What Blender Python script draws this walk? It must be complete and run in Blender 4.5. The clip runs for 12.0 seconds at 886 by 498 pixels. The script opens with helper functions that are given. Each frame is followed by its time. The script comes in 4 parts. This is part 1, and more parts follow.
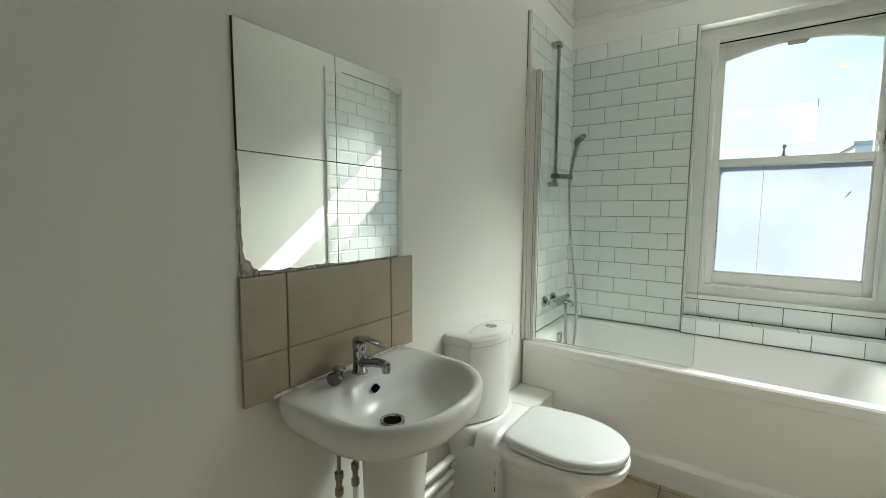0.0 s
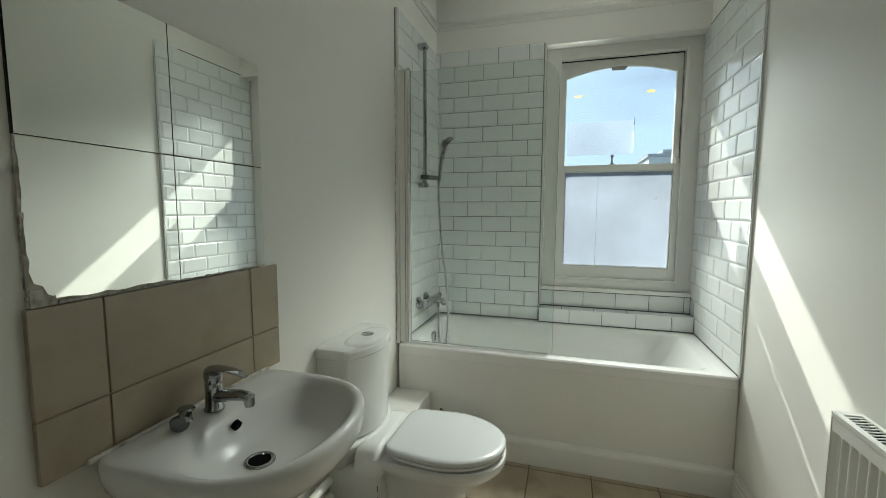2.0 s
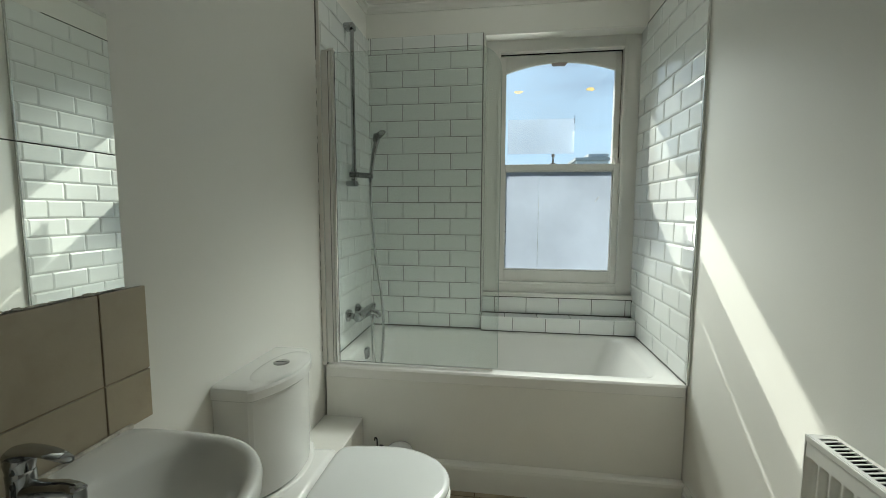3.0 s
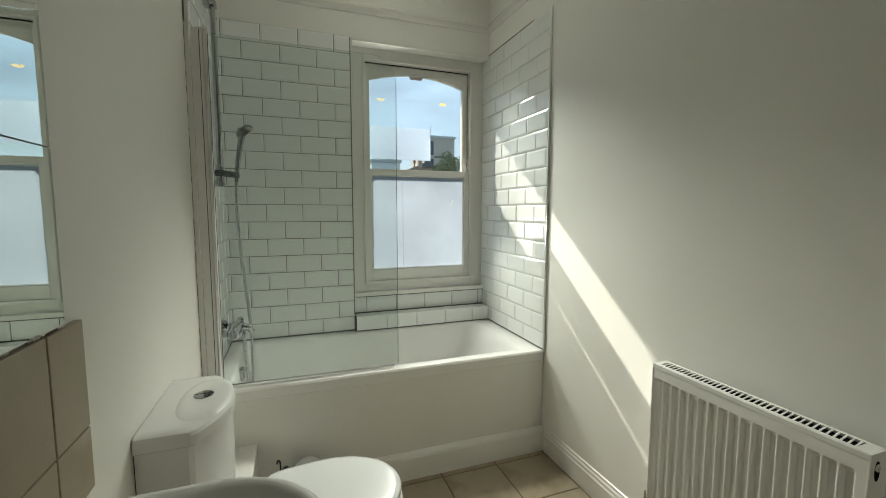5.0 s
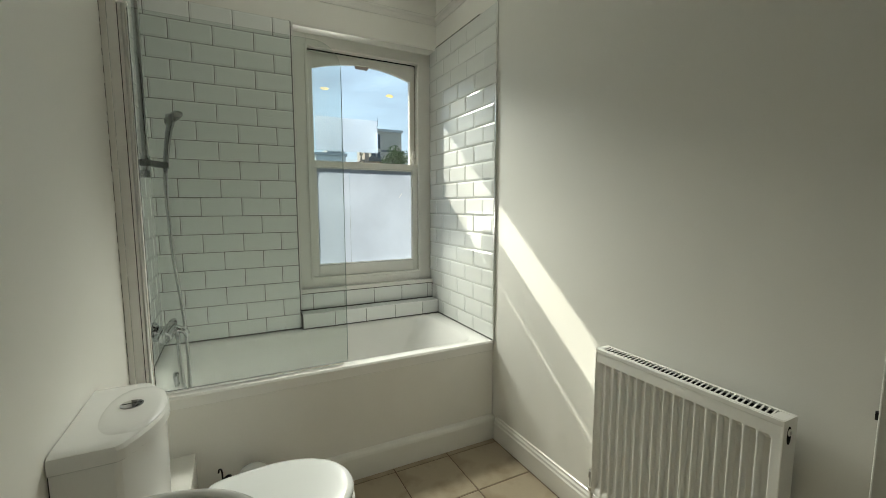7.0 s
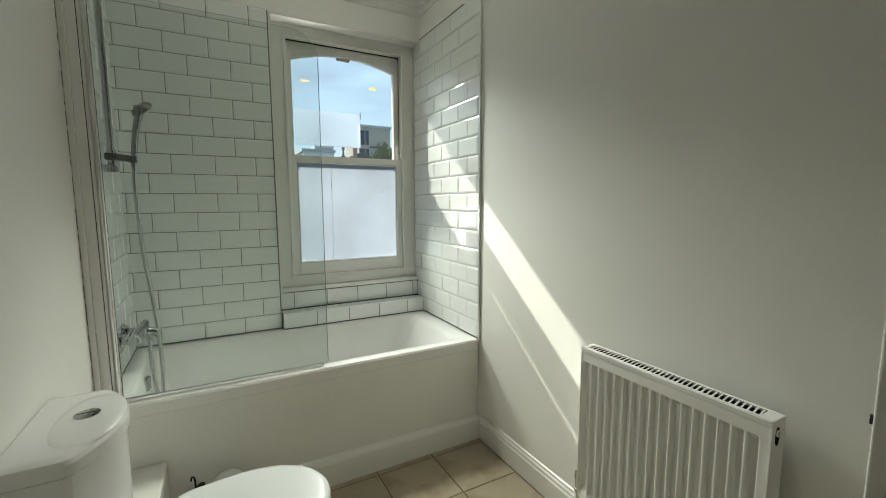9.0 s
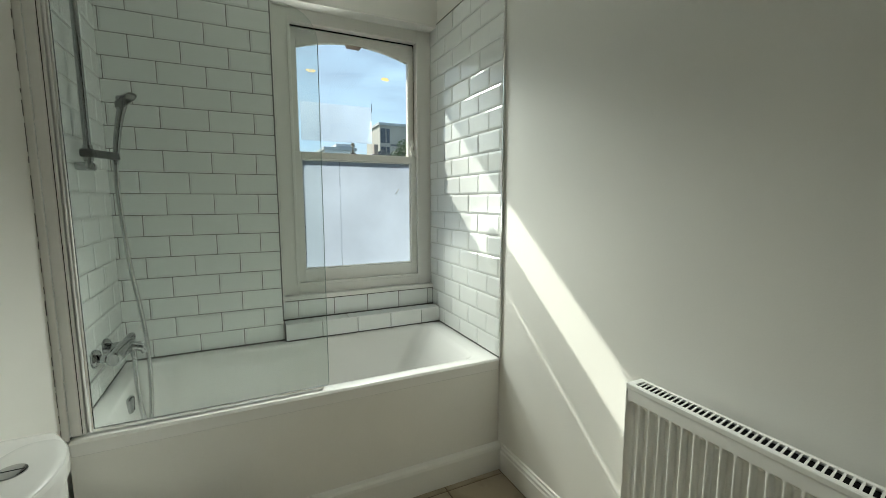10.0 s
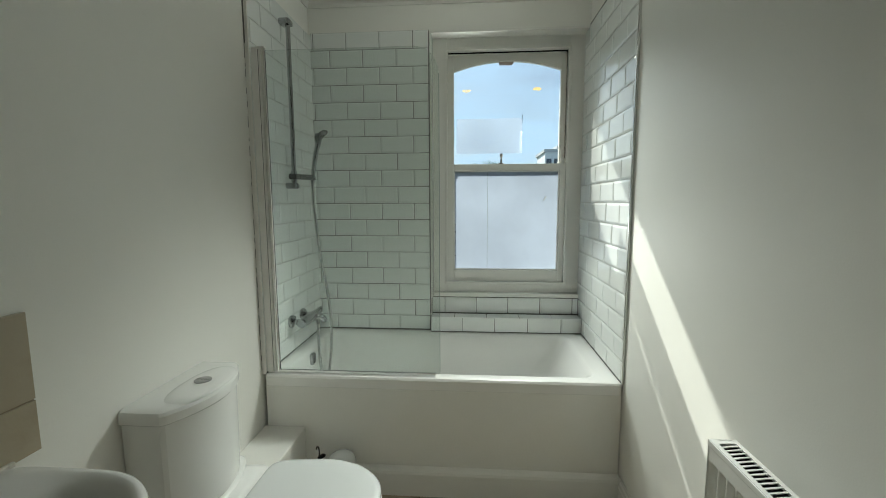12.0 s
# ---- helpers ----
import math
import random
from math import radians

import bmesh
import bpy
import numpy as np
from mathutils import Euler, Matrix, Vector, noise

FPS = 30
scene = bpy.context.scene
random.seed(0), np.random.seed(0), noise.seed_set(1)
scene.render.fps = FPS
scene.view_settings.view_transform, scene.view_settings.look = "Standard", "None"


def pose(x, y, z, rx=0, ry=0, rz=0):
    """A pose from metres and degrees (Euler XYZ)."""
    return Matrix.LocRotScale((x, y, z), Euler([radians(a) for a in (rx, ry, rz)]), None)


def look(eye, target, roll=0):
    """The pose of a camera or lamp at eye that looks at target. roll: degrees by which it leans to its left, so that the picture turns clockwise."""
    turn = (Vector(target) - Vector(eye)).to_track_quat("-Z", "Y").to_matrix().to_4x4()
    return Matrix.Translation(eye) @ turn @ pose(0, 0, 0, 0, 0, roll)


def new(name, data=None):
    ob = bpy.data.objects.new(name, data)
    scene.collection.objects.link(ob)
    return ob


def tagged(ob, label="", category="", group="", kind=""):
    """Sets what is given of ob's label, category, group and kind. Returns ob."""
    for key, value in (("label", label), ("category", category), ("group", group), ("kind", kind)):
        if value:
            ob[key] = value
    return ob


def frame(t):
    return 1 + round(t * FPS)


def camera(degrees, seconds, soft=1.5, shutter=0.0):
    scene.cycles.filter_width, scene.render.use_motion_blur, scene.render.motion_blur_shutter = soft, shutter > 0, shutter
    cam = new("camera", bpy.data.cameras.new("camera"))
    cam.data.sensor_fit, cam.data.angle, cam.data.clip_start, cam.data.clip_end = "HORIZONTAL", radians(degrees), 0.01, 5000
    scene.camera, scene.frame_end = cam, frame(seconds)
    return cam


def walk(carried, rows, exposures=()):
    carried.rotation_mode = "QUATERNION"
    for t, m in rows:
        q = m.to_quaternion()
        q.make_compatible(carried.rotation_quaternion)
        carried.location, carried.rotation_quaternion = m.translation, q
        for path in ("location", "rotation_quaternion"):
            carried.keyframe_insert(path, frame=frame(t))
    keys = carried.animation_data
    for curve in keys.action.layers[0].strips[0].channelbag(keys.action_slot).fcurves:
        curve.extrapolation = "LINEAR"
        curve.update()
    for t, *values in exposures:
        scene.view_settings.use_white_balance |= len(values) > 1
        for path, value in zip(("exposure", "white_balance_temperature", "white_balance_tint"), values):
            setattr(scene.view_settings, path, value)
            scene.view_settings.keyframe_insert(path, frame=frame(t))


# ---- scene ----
cam = camera(94.0, 12.0, soft=0.9)
PATH = [
    (0, (0.97, -2.98, 1.344), (-0.166, -1.345, 1.157), 0.3),
    (0.5, (0.938, -2.96, 1.345), (0.011, -1.198, 1.16), 0.3),
    (1, (0.924, -2.956, 1.348), (0.161, -1.117, 1.162), 0.2),
    (1.5, (0.921, -2.953, 1.352), (0.271, -1.072, 1.162), 0.3),
    (2, (0.908, -2.924, 1.357), (0.344, -1.015, 1.167), 0.2),
    (2.5, (0.911, -2.788, 1.363), (0.463, -0.848, 1.171), 0.2),
    (3, (0.866, -2.679, 1.362), (0.592, -0.707, 1.176), 0.2),
    (3.2, (0.808, -2.675, 1.368), (0.629, -0.691, 1.18), 0.2),
    (4.8, (0.379, -2.735, 1.381), (1.0, -0.843, 1.199), 0.2),
    (5, (0.381, -2.73, 1.38), (1.057, -0.857, 1.194), 0.1),
    (5.5, (0.376, -2.728, 1.37), (1.146, -0.892, 1.184), 0.2),
    (6, (0.376, -2.72, 1.37), (1.206, -0.911, 1.177), 0.2),
    (6.5, (0.376, -2.717, 1.372), (1.247, -0.928, 1.17), 0.1),
    (7, (0.381, -2.714, 1.372), (1.284, -0.942, 1.16), 0.0),
    (7.5, (0.389, -2.713, 1.369), (1.317, -0.955, 1.15), 0.0),
    (7.7, (0.391, -2.715, 1.363), (1.327, -0.961, 1.143), 0.0),
    (9.3, (0.456, -2.647, 1.368), (1.402, -0.901, 1.136), -0.1),
    (9.5, (0.474, -2.604, 1.376), (1.415, -0.856, 1.136), -0.1),
    (10, (0.572, -2.457, 1.384), (1.431, -0.667, 1.147), 0.0),
    (10.5, (0.712, -2.392, 1.391), (1.406, -0.532, 1.153), 0.0),
    (11, (0.868, -2.407, 1.406), (1.316, -0.472, 1.172), 0.0),
    (11.5, (0.963, -2.495, 1.415), (1.111, -0.513, 1.183), -0.1),
    (12, (1.014, -2.633, 1.421), (0.872, -0.651, 1.194), -0.2),
]
EXPOSURE = [(0, 1.68, 6260, 2), (0.5, 1.45, 6260, 2), (1.5, 1.20, 6260, 2), (3, 0.94, 6320, 1), (5.5, 1.09, 6760, 3), (7.5, 1.09, 6760, 3), (9.5, 1.09, 6470, 1), (12, 0.92, 6260, 1)]
walk(cam, [(t, look(eye, target, roll)) for t, eye, target, roll in PATH], EXPOSURE)

# ---- light: sky, one sun, and the sky's light in the window ----
SUN_WAY = Vector((0.425, -1.0, -0.80)).normalized()
world = bpy.data.worlds.new("world")
scene.world = world
world.use_nodes = True
wn, wl = world.node_tree.nodes, world.node_tree.links
sky = wn.new("ShaderNodeTexSky")
sky.sky_type = "NISHITA"
sky.sun_disc = False
sky.sun_elevation = math.asin(-SUN_WAY.z)
sky.sun_rotation = math.atan2(-SUN_WAY.x, -SUN_WAY.y)
coord = wn.new("ShaderNodeTexCoord")
stretch = wn.new("ShaderNodeMapping")
stretch.inputs["Scale"].default_value = (2.0, 2.0, 7.0)
cloud = wn.new("ShaderNodeTexNoise")
cloud.inputs["Scale"].default_value = 2.2
cloud.inputs["Detail"].default_value = 6.0
cloud.inputs["Roughness"].default_value = 0.55
ramp = wn.new("ShaderNodeValToRGB")
ramp.color_ramp.elements[0].position, ramp.color_ramp.elements[1].position = 0.25, 0.66
mixc = wn.new("ShaderNodeMix")
mixc.data_type = "RGBA"
mixc.inputs["B"].default_value = (6.9, 9.3, 12.2, 1)
wl.new(coord.outputs["Generated"], stretch.inputs["Vector"])
wl.new(stretch.outputs["Vector"], cloud.inputs["Vector"])
wl.new(cloud.outputs["Fac"], ramp.inputs["Fac"])
wl.new(ramp.outputs["Color"], mixc.inputs["Factor"])
wl.new(sky.outputs["Color"], mixc.inputs["A"])
wl.new(mixc.outputs["Result"], wn["Background"].inputs["Color"])
wn["Background"].inputs["Strength"].default_value = 0.05

sun_data = bpy.data.lights.new("sun", "SUN")
sun_data.energy, sun_data.angle, sun_data.color = 5.0, radians(0.6), (1.0, 0.95, 0.86)
sun = new("sun", sun_data)
sun.matrix_world = look((-1, 4, 5), Vector((-1, 4, 5)) + SUN_WAY)


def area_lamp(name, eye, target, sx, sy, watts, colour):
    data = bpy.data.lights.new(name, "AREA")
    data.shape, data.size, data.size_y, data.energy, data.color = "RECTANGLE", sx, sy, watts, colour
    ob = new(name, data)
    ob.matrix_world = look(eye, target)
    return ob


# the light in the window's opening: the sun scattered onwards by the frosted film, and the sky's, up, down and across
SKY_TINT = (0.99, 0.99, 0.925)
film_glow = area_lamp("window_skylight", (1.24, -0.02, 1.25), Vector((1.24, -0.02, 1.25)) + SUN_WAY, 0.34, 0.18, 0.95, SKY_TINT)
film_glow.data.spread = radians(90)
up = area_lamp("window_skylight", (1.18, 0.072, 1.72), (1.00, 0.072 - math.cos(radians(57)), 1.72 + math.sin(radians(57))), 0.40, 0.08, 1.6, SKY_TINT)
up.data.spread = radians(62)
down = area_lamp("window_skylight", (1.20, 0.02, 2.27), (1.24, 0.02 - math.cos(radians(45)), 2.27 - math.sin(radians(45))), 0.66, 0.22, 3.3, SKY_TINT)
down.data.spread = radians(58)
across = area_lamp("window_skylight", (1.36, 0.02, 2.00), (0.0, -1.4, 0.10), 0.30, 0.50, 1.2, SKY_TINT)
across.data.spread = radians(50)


# ---- materials ----
def material(name, colour, rough=0.5, metal=0.0, vary=0.06, scale=6.0, grain=0.02, grain_scale=160.0, coat=0.0,
             spots=None, spot_scale=14.0, piece=0.0, coarse=0.0, gleam=0.5):
    """Principled surface with a slow and a fine variation of colour and relief."""
    m = bpy.data.materials.new(name)
    m.use_nodes = True
    n, l = m.node_tree.nodes, m.node_tree.links
    b = n["Principled BSDF"]
    b.inputs["Roughness"].default_value, b.inputs["Metallic"].default_value = rough, metal
    b.inputs["Coat Weight"].default_value = coat
    b.inputs["Specular IOR Level"].default_value = gleam
    b.inputs["Coat Roughness"].default_value = 0.04
    tc = n.new("ShaderNodeTexCoord")
    slow, fine = n.new("ShaderNodeTexNoise"), n.new("ShaderNodeTexNoise")
    slow.inputs["Scale"].default_value, slow.inputs["Detail"].default_value = scale, 5.0
    fine.inputs["Scale"].default_value, fine.inputs["Detail"].default_value = grain_scale, 3.0
    for t in (slow, fine):
        l.new(tc.outputs["Object"], t.inputs["Vector"])
    add = n.new("ShaderNodeMath")
    add.operation = "MULTIPLY_ADD"
    l.new(fine.outputs["Fac"], add.inputs[0])
    add.inputs[1].default_value = 0.35
    l.new(slow.outputs["Fac"], add.inputs[2])
    top = add.outputs[0]
    if piece:
        info = n.new("ShaderNodeObjectInfo")
        add2 = n.new("ShaderNodeMath")
        add2.operation = "MULTIPLY_ADD"
        l.new(info.outputs["Random"], add2.inputs[0])
        add2.inputs[1].default_value = piece
        l.new(top, add2.inputs[2])
        top = add2.outputs[0]
    mp = n.new("ShaderNodeMapRange")
    l.new(top, mp.inputs["Value"])
    mp.inputs["From Min"].default_value, mp.inputs["From Max"].default_value = 0.3, 1.05 + piece
    mp.inputs["To Min"].default_value, mp.inputs["To Max"].default_value = 1 - vary, 1 + vary
    mul = n.new("ShaderNodeVectorMath")
    mul.operation = "SCALE"
    mul.inputs[0].default_value = colour
    l.new(mp.outputs["Result"], mul.inputs["Scale"])
    col = mul.outputs["Vector"]
    if spots:
        blot = n.new("ShaderNodeTexNoise")
        blot.inputs["Scale"].default_value, blot.inputs["Detail"].default_value = spot_scale, 7.0
        l.new(tc.outputs["Object"], blot.inputs["Vector"])
        rr = n.new("ShaderNodeMapRange")
        rr.inputs["From Min"].default_value, rr.inputs["From Max"].default_value = 0.50, 0.68
        l.new(blot.outputs["Fac"], rr.inputs["Value"])
        mx = n.new("ShaderNodeMix")
        mx.data_type = "RGBA"
        l.new(rr.outputs["Result"], mx.inputs["Factor"])
        l.new(col, mx.inputs["A"])
        mx.inputs["B"].default_value = (*spots, 1)
        col = mx.outputs["Result"]
    l.new(col, b.inputs["Base Color"])
    mr = n.new("ShaderNodeMapRange")
    l.new(slow.outputs["Fac"], mr.inputs["Value"])
    mr.inputs["To Min"].default_value, mr.inputs["To Max"].default_value = rough * 0.8, min(1.0, rough * 1.2)
    l.new(mr.outputs["Result"], b.inputs["Roughness"])
    if grain:
        bump = n.new("ShaderNodeBump")
        bump.inputs["Strength"].default_value = 1.0
        bump.inputs["Distance"].default_value = grain * 0.01
        l.new(fine.outputs["Fac"], bump.inputs["Height"])
        if coarse:
            bump2 = n.new("ShaderNodeBump")
            bump2.inputs["Distance"].default_value = coarse * 0.01
            l.new(slow.outputs["Fac"], bump2.inputs["Height"])
            l.new(bump2.outputs["Normal"], bump.inputs["Normal"])
        l.new(bump.outputs["Normal"], b.inputs["Normal"])
    return m


def clear_glass(name, tint):
    m = bpy.data.materials.new(name)
    m.use_nodes = True
    n, l = m.node_tree.nodes, m.node_tree.links
    n.remove(n["Principled BSDF"])
    tr, gl, mix, fr = (n.new("ShaderNode" + k) for k in ("BsdfTransparent", "BsdfGlossy", "MixShader", "Fresnel"))
    tr.inputs["Color"].default_value = (*tint, 1)
    gl.inputs["Roughness"].default_value = 0.0
    fr.inputs["IOR"].default_value = 1.45
    l.new(fr.outputs["Fac"], mix.inputs["Fac"])
    l.new(tr.outputs[0], mix.inputs[1])
    l.new(gl.outputs[0], mix.inputs[2])
    l.new(mix.outputs[0], n["Material Output"].inputs["Surface"])
    return m


def film(name, colour, clear, streak=0.0):
    """Translucent film: scatters most of the light, lets a part through."""
    m = bpy.data.materials.new(name)
    m.use_nodes = True
    n, l = m.node_tree.nodes, m.node_tree.links
    n.remove(n["Principled BSDF"])
    tl, tr, mix, tc, no, mr = (n.new("ShaderNode" + k) for k in ("BsdfTranslucent", "BsdfTransparent", "MixShader", "TexCoord", "TexNoise", "MapRange"))
    tl.inputs["Color"].default_value = (*colour, 1)
    no.inputs["Scale"].default_value, no.inputs["Detail"].default_value = 9.0, 8.0
    l.new(tc.outputs["Object"], no.inputs["Vector"])
    l.new(no.outputs["Fac"], mr.inputs["Value"])
    mr.inputs["From Min"].default_value, mr.inputs["From Max"].default_value = 0.3, 0.7
    mr.inputs["To Min"].default_value, mr.inputs["To Max"].default_value = max(0, clear - streak), clear + streak
    l.new(mr.outputs["Result"], mix.inputs["Fac"])
    slow, sr, sc_ = n.new("ShaderNodeTexNoise"), n.new("ShaderNodeMapRange"), n.new("ShaderNodeVectorMath")
    slow.inputs["Scale"].default_value, slow.inputs["Detail"].default_value = 2.6, 6.0
    l.new(tc.outputs["Object"], slow.inputs["Vector"])
    l.new(slow.outputs["Fac"], sr.inputs["Value"])
    sr.inputs["From Min"].default_value, sr.inputs["From Max"].default_value = 0.3, 0.7
    sr.inputs["To Min"].default_value, sr.inputs["To Max"].default_value = 0.90, 1.09
    sc_.operation = "SCALE"
    sc_.inputs[0].default_value = colour
    l.new(sr.outputs["Result"], sc_.inputs["Scale"])
    l.new(sc_.outputs["Vector"], tl.inputs["Color"])
    l.new(tl.outputs[0], mix.inputs[1])
    l.new(tr.outputs[0], mix.inputs[2])
    l.new(mix.outputs[0], n["Material Output"].inputs["Surface"])
    return m


WALL = material("wall_paint", (0.80, 0.79, 0.745), 0.55, vary=0.025, scale=1.6, grain=0.02, grain_scale=220, coarse=0.35)
CEIL = material("ceiling_paint", (0.80, 0.79, 0.76), 0.8, vary=0.02, scale=2)
GLOSS = material("gloss_paint", (0.80, 0.79, 0.75), 0.22, vary=0.03, scale=5, grain=0.02, grain_scale=90, coarse=0.06)
GLAZE = material("white_glaze", (0.79, 0.81, 0.79), 0.08, vary=0.02, scale=4, grain=0.006, grain_scale=30, piece=0.6)
GROUT = material("grout", (0.14, 0.143, 0.135), 0.9, vary=0.25, scale=9, grain=0.1)
SIDE_GROUT = material("paler_grout", (0.50, 0.50, 0.475), 0.9, vary=0.25, scale=9, grain=0.1)
MOULD = material("blackened_sealant", (0.06, 0.06, 0.055), 0.7, vary=0.5, scale=30, grain=0.08)
SEAL = material("old_sealant", (0.62, 0.59, 0.52), 0.5, vary=0.2, scale=25, spots=(0.34, 0.31, 0.26), spot_scale=40)
CERAMIC = material("sanitary_ceramic", (0.76, 0.757, 0.735), 0.23, vary=0.015, scale=3, grain=0.0)
ACRYLIC = material("bath_acrylic", (0.81, 0.805, 0.78), 0.20, vary=0.015, scale=3, grain=0.0, coat=0.0)
PLASTIC = material("seat_plastic", (0.63, 0.64, 0.635), 0.20, vary=0.012, scale=4, grain=0.0)
CHROME = material("chrome", (0.40, 0.41, 0.415), 0.07, 1.0, vary=0.03, scale=20, grain=0.0)
ALU = material("satin_aluminium", (0.74, 0.75, 0.74), 0.25, 1.0, vary=0.05, scale=12, grain=0.0)
PROFILE = material("pale_profile", (0.82, 0.81, 0.78), 0.35, 0.0, vary=0.05, scale=12, grain=0.0)
BRIGHT = material("polished_aluminium", (0.86, 0.865, 0.86), 0.14, 1.0, vary=0.03, scale=15, grain=0.0)
WHITE_STRIP = material("white_strip", (0.78, 0.775, 0.75), 0.3, vary=0.05, scale=12, grain=0.0)
DARK_CHROME = material("dark_grey_plastic", (0.10, 0.105, 0.10), 0.25, 0.3, vary=0.1, scale=30, grain=0.0)
DARKER_CHROME = material("darker_chrome", (0.20, 0.205, 0.205), 0.12, 1.0, vary=0.05, scale=20, grain=0.0)
HOSE = material("hose_chrome", (0.52, 0.525, 0.52), 0.14, 1.0, vary=0.05, scale=20, grain=0.0)
EDGE_TRIM = material("grey_edge", (0.17, 0.17, 0.16), 0.5, vary=0.15, scale=20)
MIRROR = material("mirror_silver", (0.86, 0.89, 0.86), 0.004, 1.0, vary=0.01, scale=3, grain=0.0)
MEDGE = material("mirror_edge", (0.05, 0.05, 0.045), 0.5, vary=0.3, scale=30)
BEIGE = material("beige_tile", (0.385, 0.330, 0.240), 0.33, vary=0.07, scale=7, grain=0.03, grain_scale=120, spots=(0.345, 0.290, 0.205), spot_scale=9, piece=0.3)
BEIGE_GROUT = material("tan_grout", (0.30, 0.235, 0.165), 0.9, vary=0.15, scale=20)
FLOOR_TILE = material("floor_tile", (0.37, 0.31, 0.225), 0.36, vary=0.10, scale=5, grain=0.04, grain_scale=100, spots=(0.27, 0.215, 0.145), spot_scale=6, piece=0.4)
FLOOR_GROUT = material("floor_grout", (0.17, 0.12, 0.085), 0.9, vary=0.2, scale=20)
ENAMEL = material("radiator_enamel", (0.79, 0.785, 0.75), 0.20, vary=0.02, scale=5, grain=0.01, grain_scale=90)
# near-black that puts the shade of gaps and holes into the colour
SHADE_BLACK = material("shade_black", (0.006, 0.006, 0.006), 0.9, vary=0.2, gleam=0.05)
RUBBER = material("black_rubber", (0.02, 0.02, 0.02), 0.6, vary=0.2, gleam=0.2)
STEEL = material("brushed_steel", (0.42, 0.41, 0.39), 0.3, 1.0, vary=0.1, scale=30)
BRASS = material("tarnished_pipe", (0.30, 0.27, 0.22), 0.4, 0.8, vary=0.3, scale=40)
GLASS = clear_glass("window_glass", (0.97, 0.98, 0.98))
SCREEN = clear_glass("screen_glass", (0.935, 0.960, 0.948))
FROST = film("frosted_film", (0.53, 0.56, 0.615), 0.0)
PATCH = film("dusty_film", (0.42, 0.47, 0.55), 0.16, 0.05)
STAIN = film("yellow_stain", (0.80, 0.62, 0.26), 0.5, 0.25)
TAPE = film("brown_tape", (0.62, 0.50, 0.42), 0.2, 0.1)


# ---- mesh helpers ----
def part(name, bm, mat, parent=None, label="", smooth=False, sharp=0.6):
    me = bpy.data.meshes.new(name)
    bmesh.ops.recalc_face_normals(bm, faces=bm.faces)
    if smooth:
        for f in bm.faces:
            f.smooth = True
        for e in bm.edges:
            if len(e.link_faces) == 2 and e.calc_face_angle(0) > sharp:
                e.smooth = False
    bm.to_mesh(me)
    bm.free()
    me.materials.append(mat)
    ob = new(name, me)
    if parent:
        ob.parent = parent
    if label:
        ob["label"] = label
    return ob


def thing(name, at, label, category, group="", kind=""):
    ob = new(name)
    ob.location = at
    ob.empty_display_size = 0.05
    return tagged(ob, label, category, group, kind)


def box(bm, lo, hi, bevel=0.0, seg=2):
    lo, hi = Vector(lo), Vector(hi)
    r = bmesh.ops.create_cube(bm, size=1.0, matrix=Matrix.Translation((lo + hi) / 2) @ Matrix.Diagonal((*(hi - lo), 1)))
    if bevel:
        edges = list({e for v in r["verts"] for e in v.link_edges})
        bmesh.ops.bevel(bm, geom=edges, offset=bevel, segments=seg, affect="EDGES", profile=0.5)
    return bm


def boxes(*items, bevel=0.0):
    bm = bmesh.new()
    for lo, hi in items:
        box(bm, lo, hi, bevel)
    return bm


def loft(bm, rings, close=True, cap0=True, cap1=True):
    rows = [[bm.verts.new(p) for p in r] for r in rings]
    n = len(rows[0])
    for a, b in zip(rows, rows[1:]):
        for i in range(n if close else n - 1):
            j = (i + 1) % n
            bm.faces.new((a[i], a[j], b[j], b[i]))
    if cap0:
        bm.faces.new(rows[0])
    if cap1:
        bm.faces.new(list(reversed(rows[-1])))
    return bm


def tube(bm, path, radius, n=12, cap=True):
    """A round tube along a path; radius is one number or one for each point."""
    pts = [Vector(p) for p in path]
    rings, side = [], None
    for i, p in enumerate(pts):
        d = (pts[min(i + 1, len(pts) - 1)] - pts[max(i - 1, 0)]).normalized()
        if side is None:
            side = d.cross(Vector((0, 0, 1)) if abs(d.z) < 0.9 else Vector((1, 0, 0))).normalized()
        side = (side - d * side.dot(d)).normalized()
        up = d.cross(side)
        r = radius if isinstance(radius, (int, float)) else radius[i]
        rings.append([p + (side * math.cos(a) + up * math.sin(a)) * r for a in (2 * math.pi * k / n for k in range(n))])
    return loft(bm, rings, True, cap, cap)


def lathe(bm, cx, cy, profile, n=28, cap0=True, cap1=True):
    """A turned body on an upright axis; profile: (radius, height) from one end to the other."""
    return loft(bm, [[(cx + q * math.cos(a), cy + q * math.sin(a), h) for a in (2 * math.pi * k / n for k in range(n))] for q, h in profile], True, cap0, cap1)


def curve_points(ctrl, n):
    """A smooth line through the given points."""
    c = [Vector(p) for p in ctrl]
    c = [c[0] * 2 - c[1]] + c + [c[-1] * 2 - c[-2]]
    out = []
    for i in range(1, len(c) - 2):
        for k in range(n):
            t = k / n
            out.append(0.5 * ((2 * c[i]) + (c[i + 1] - c[i - 1]) * t + (2 * c[i - 1] - 5 * c[i] + 4 * c[i + 1] - c[i + 2]) * t * t
                              + (3 * c[i] - c[i - 1] - 3 * c[i + 1] + c[i + 2]) * t ** 3))
    return out + [c[-2]]


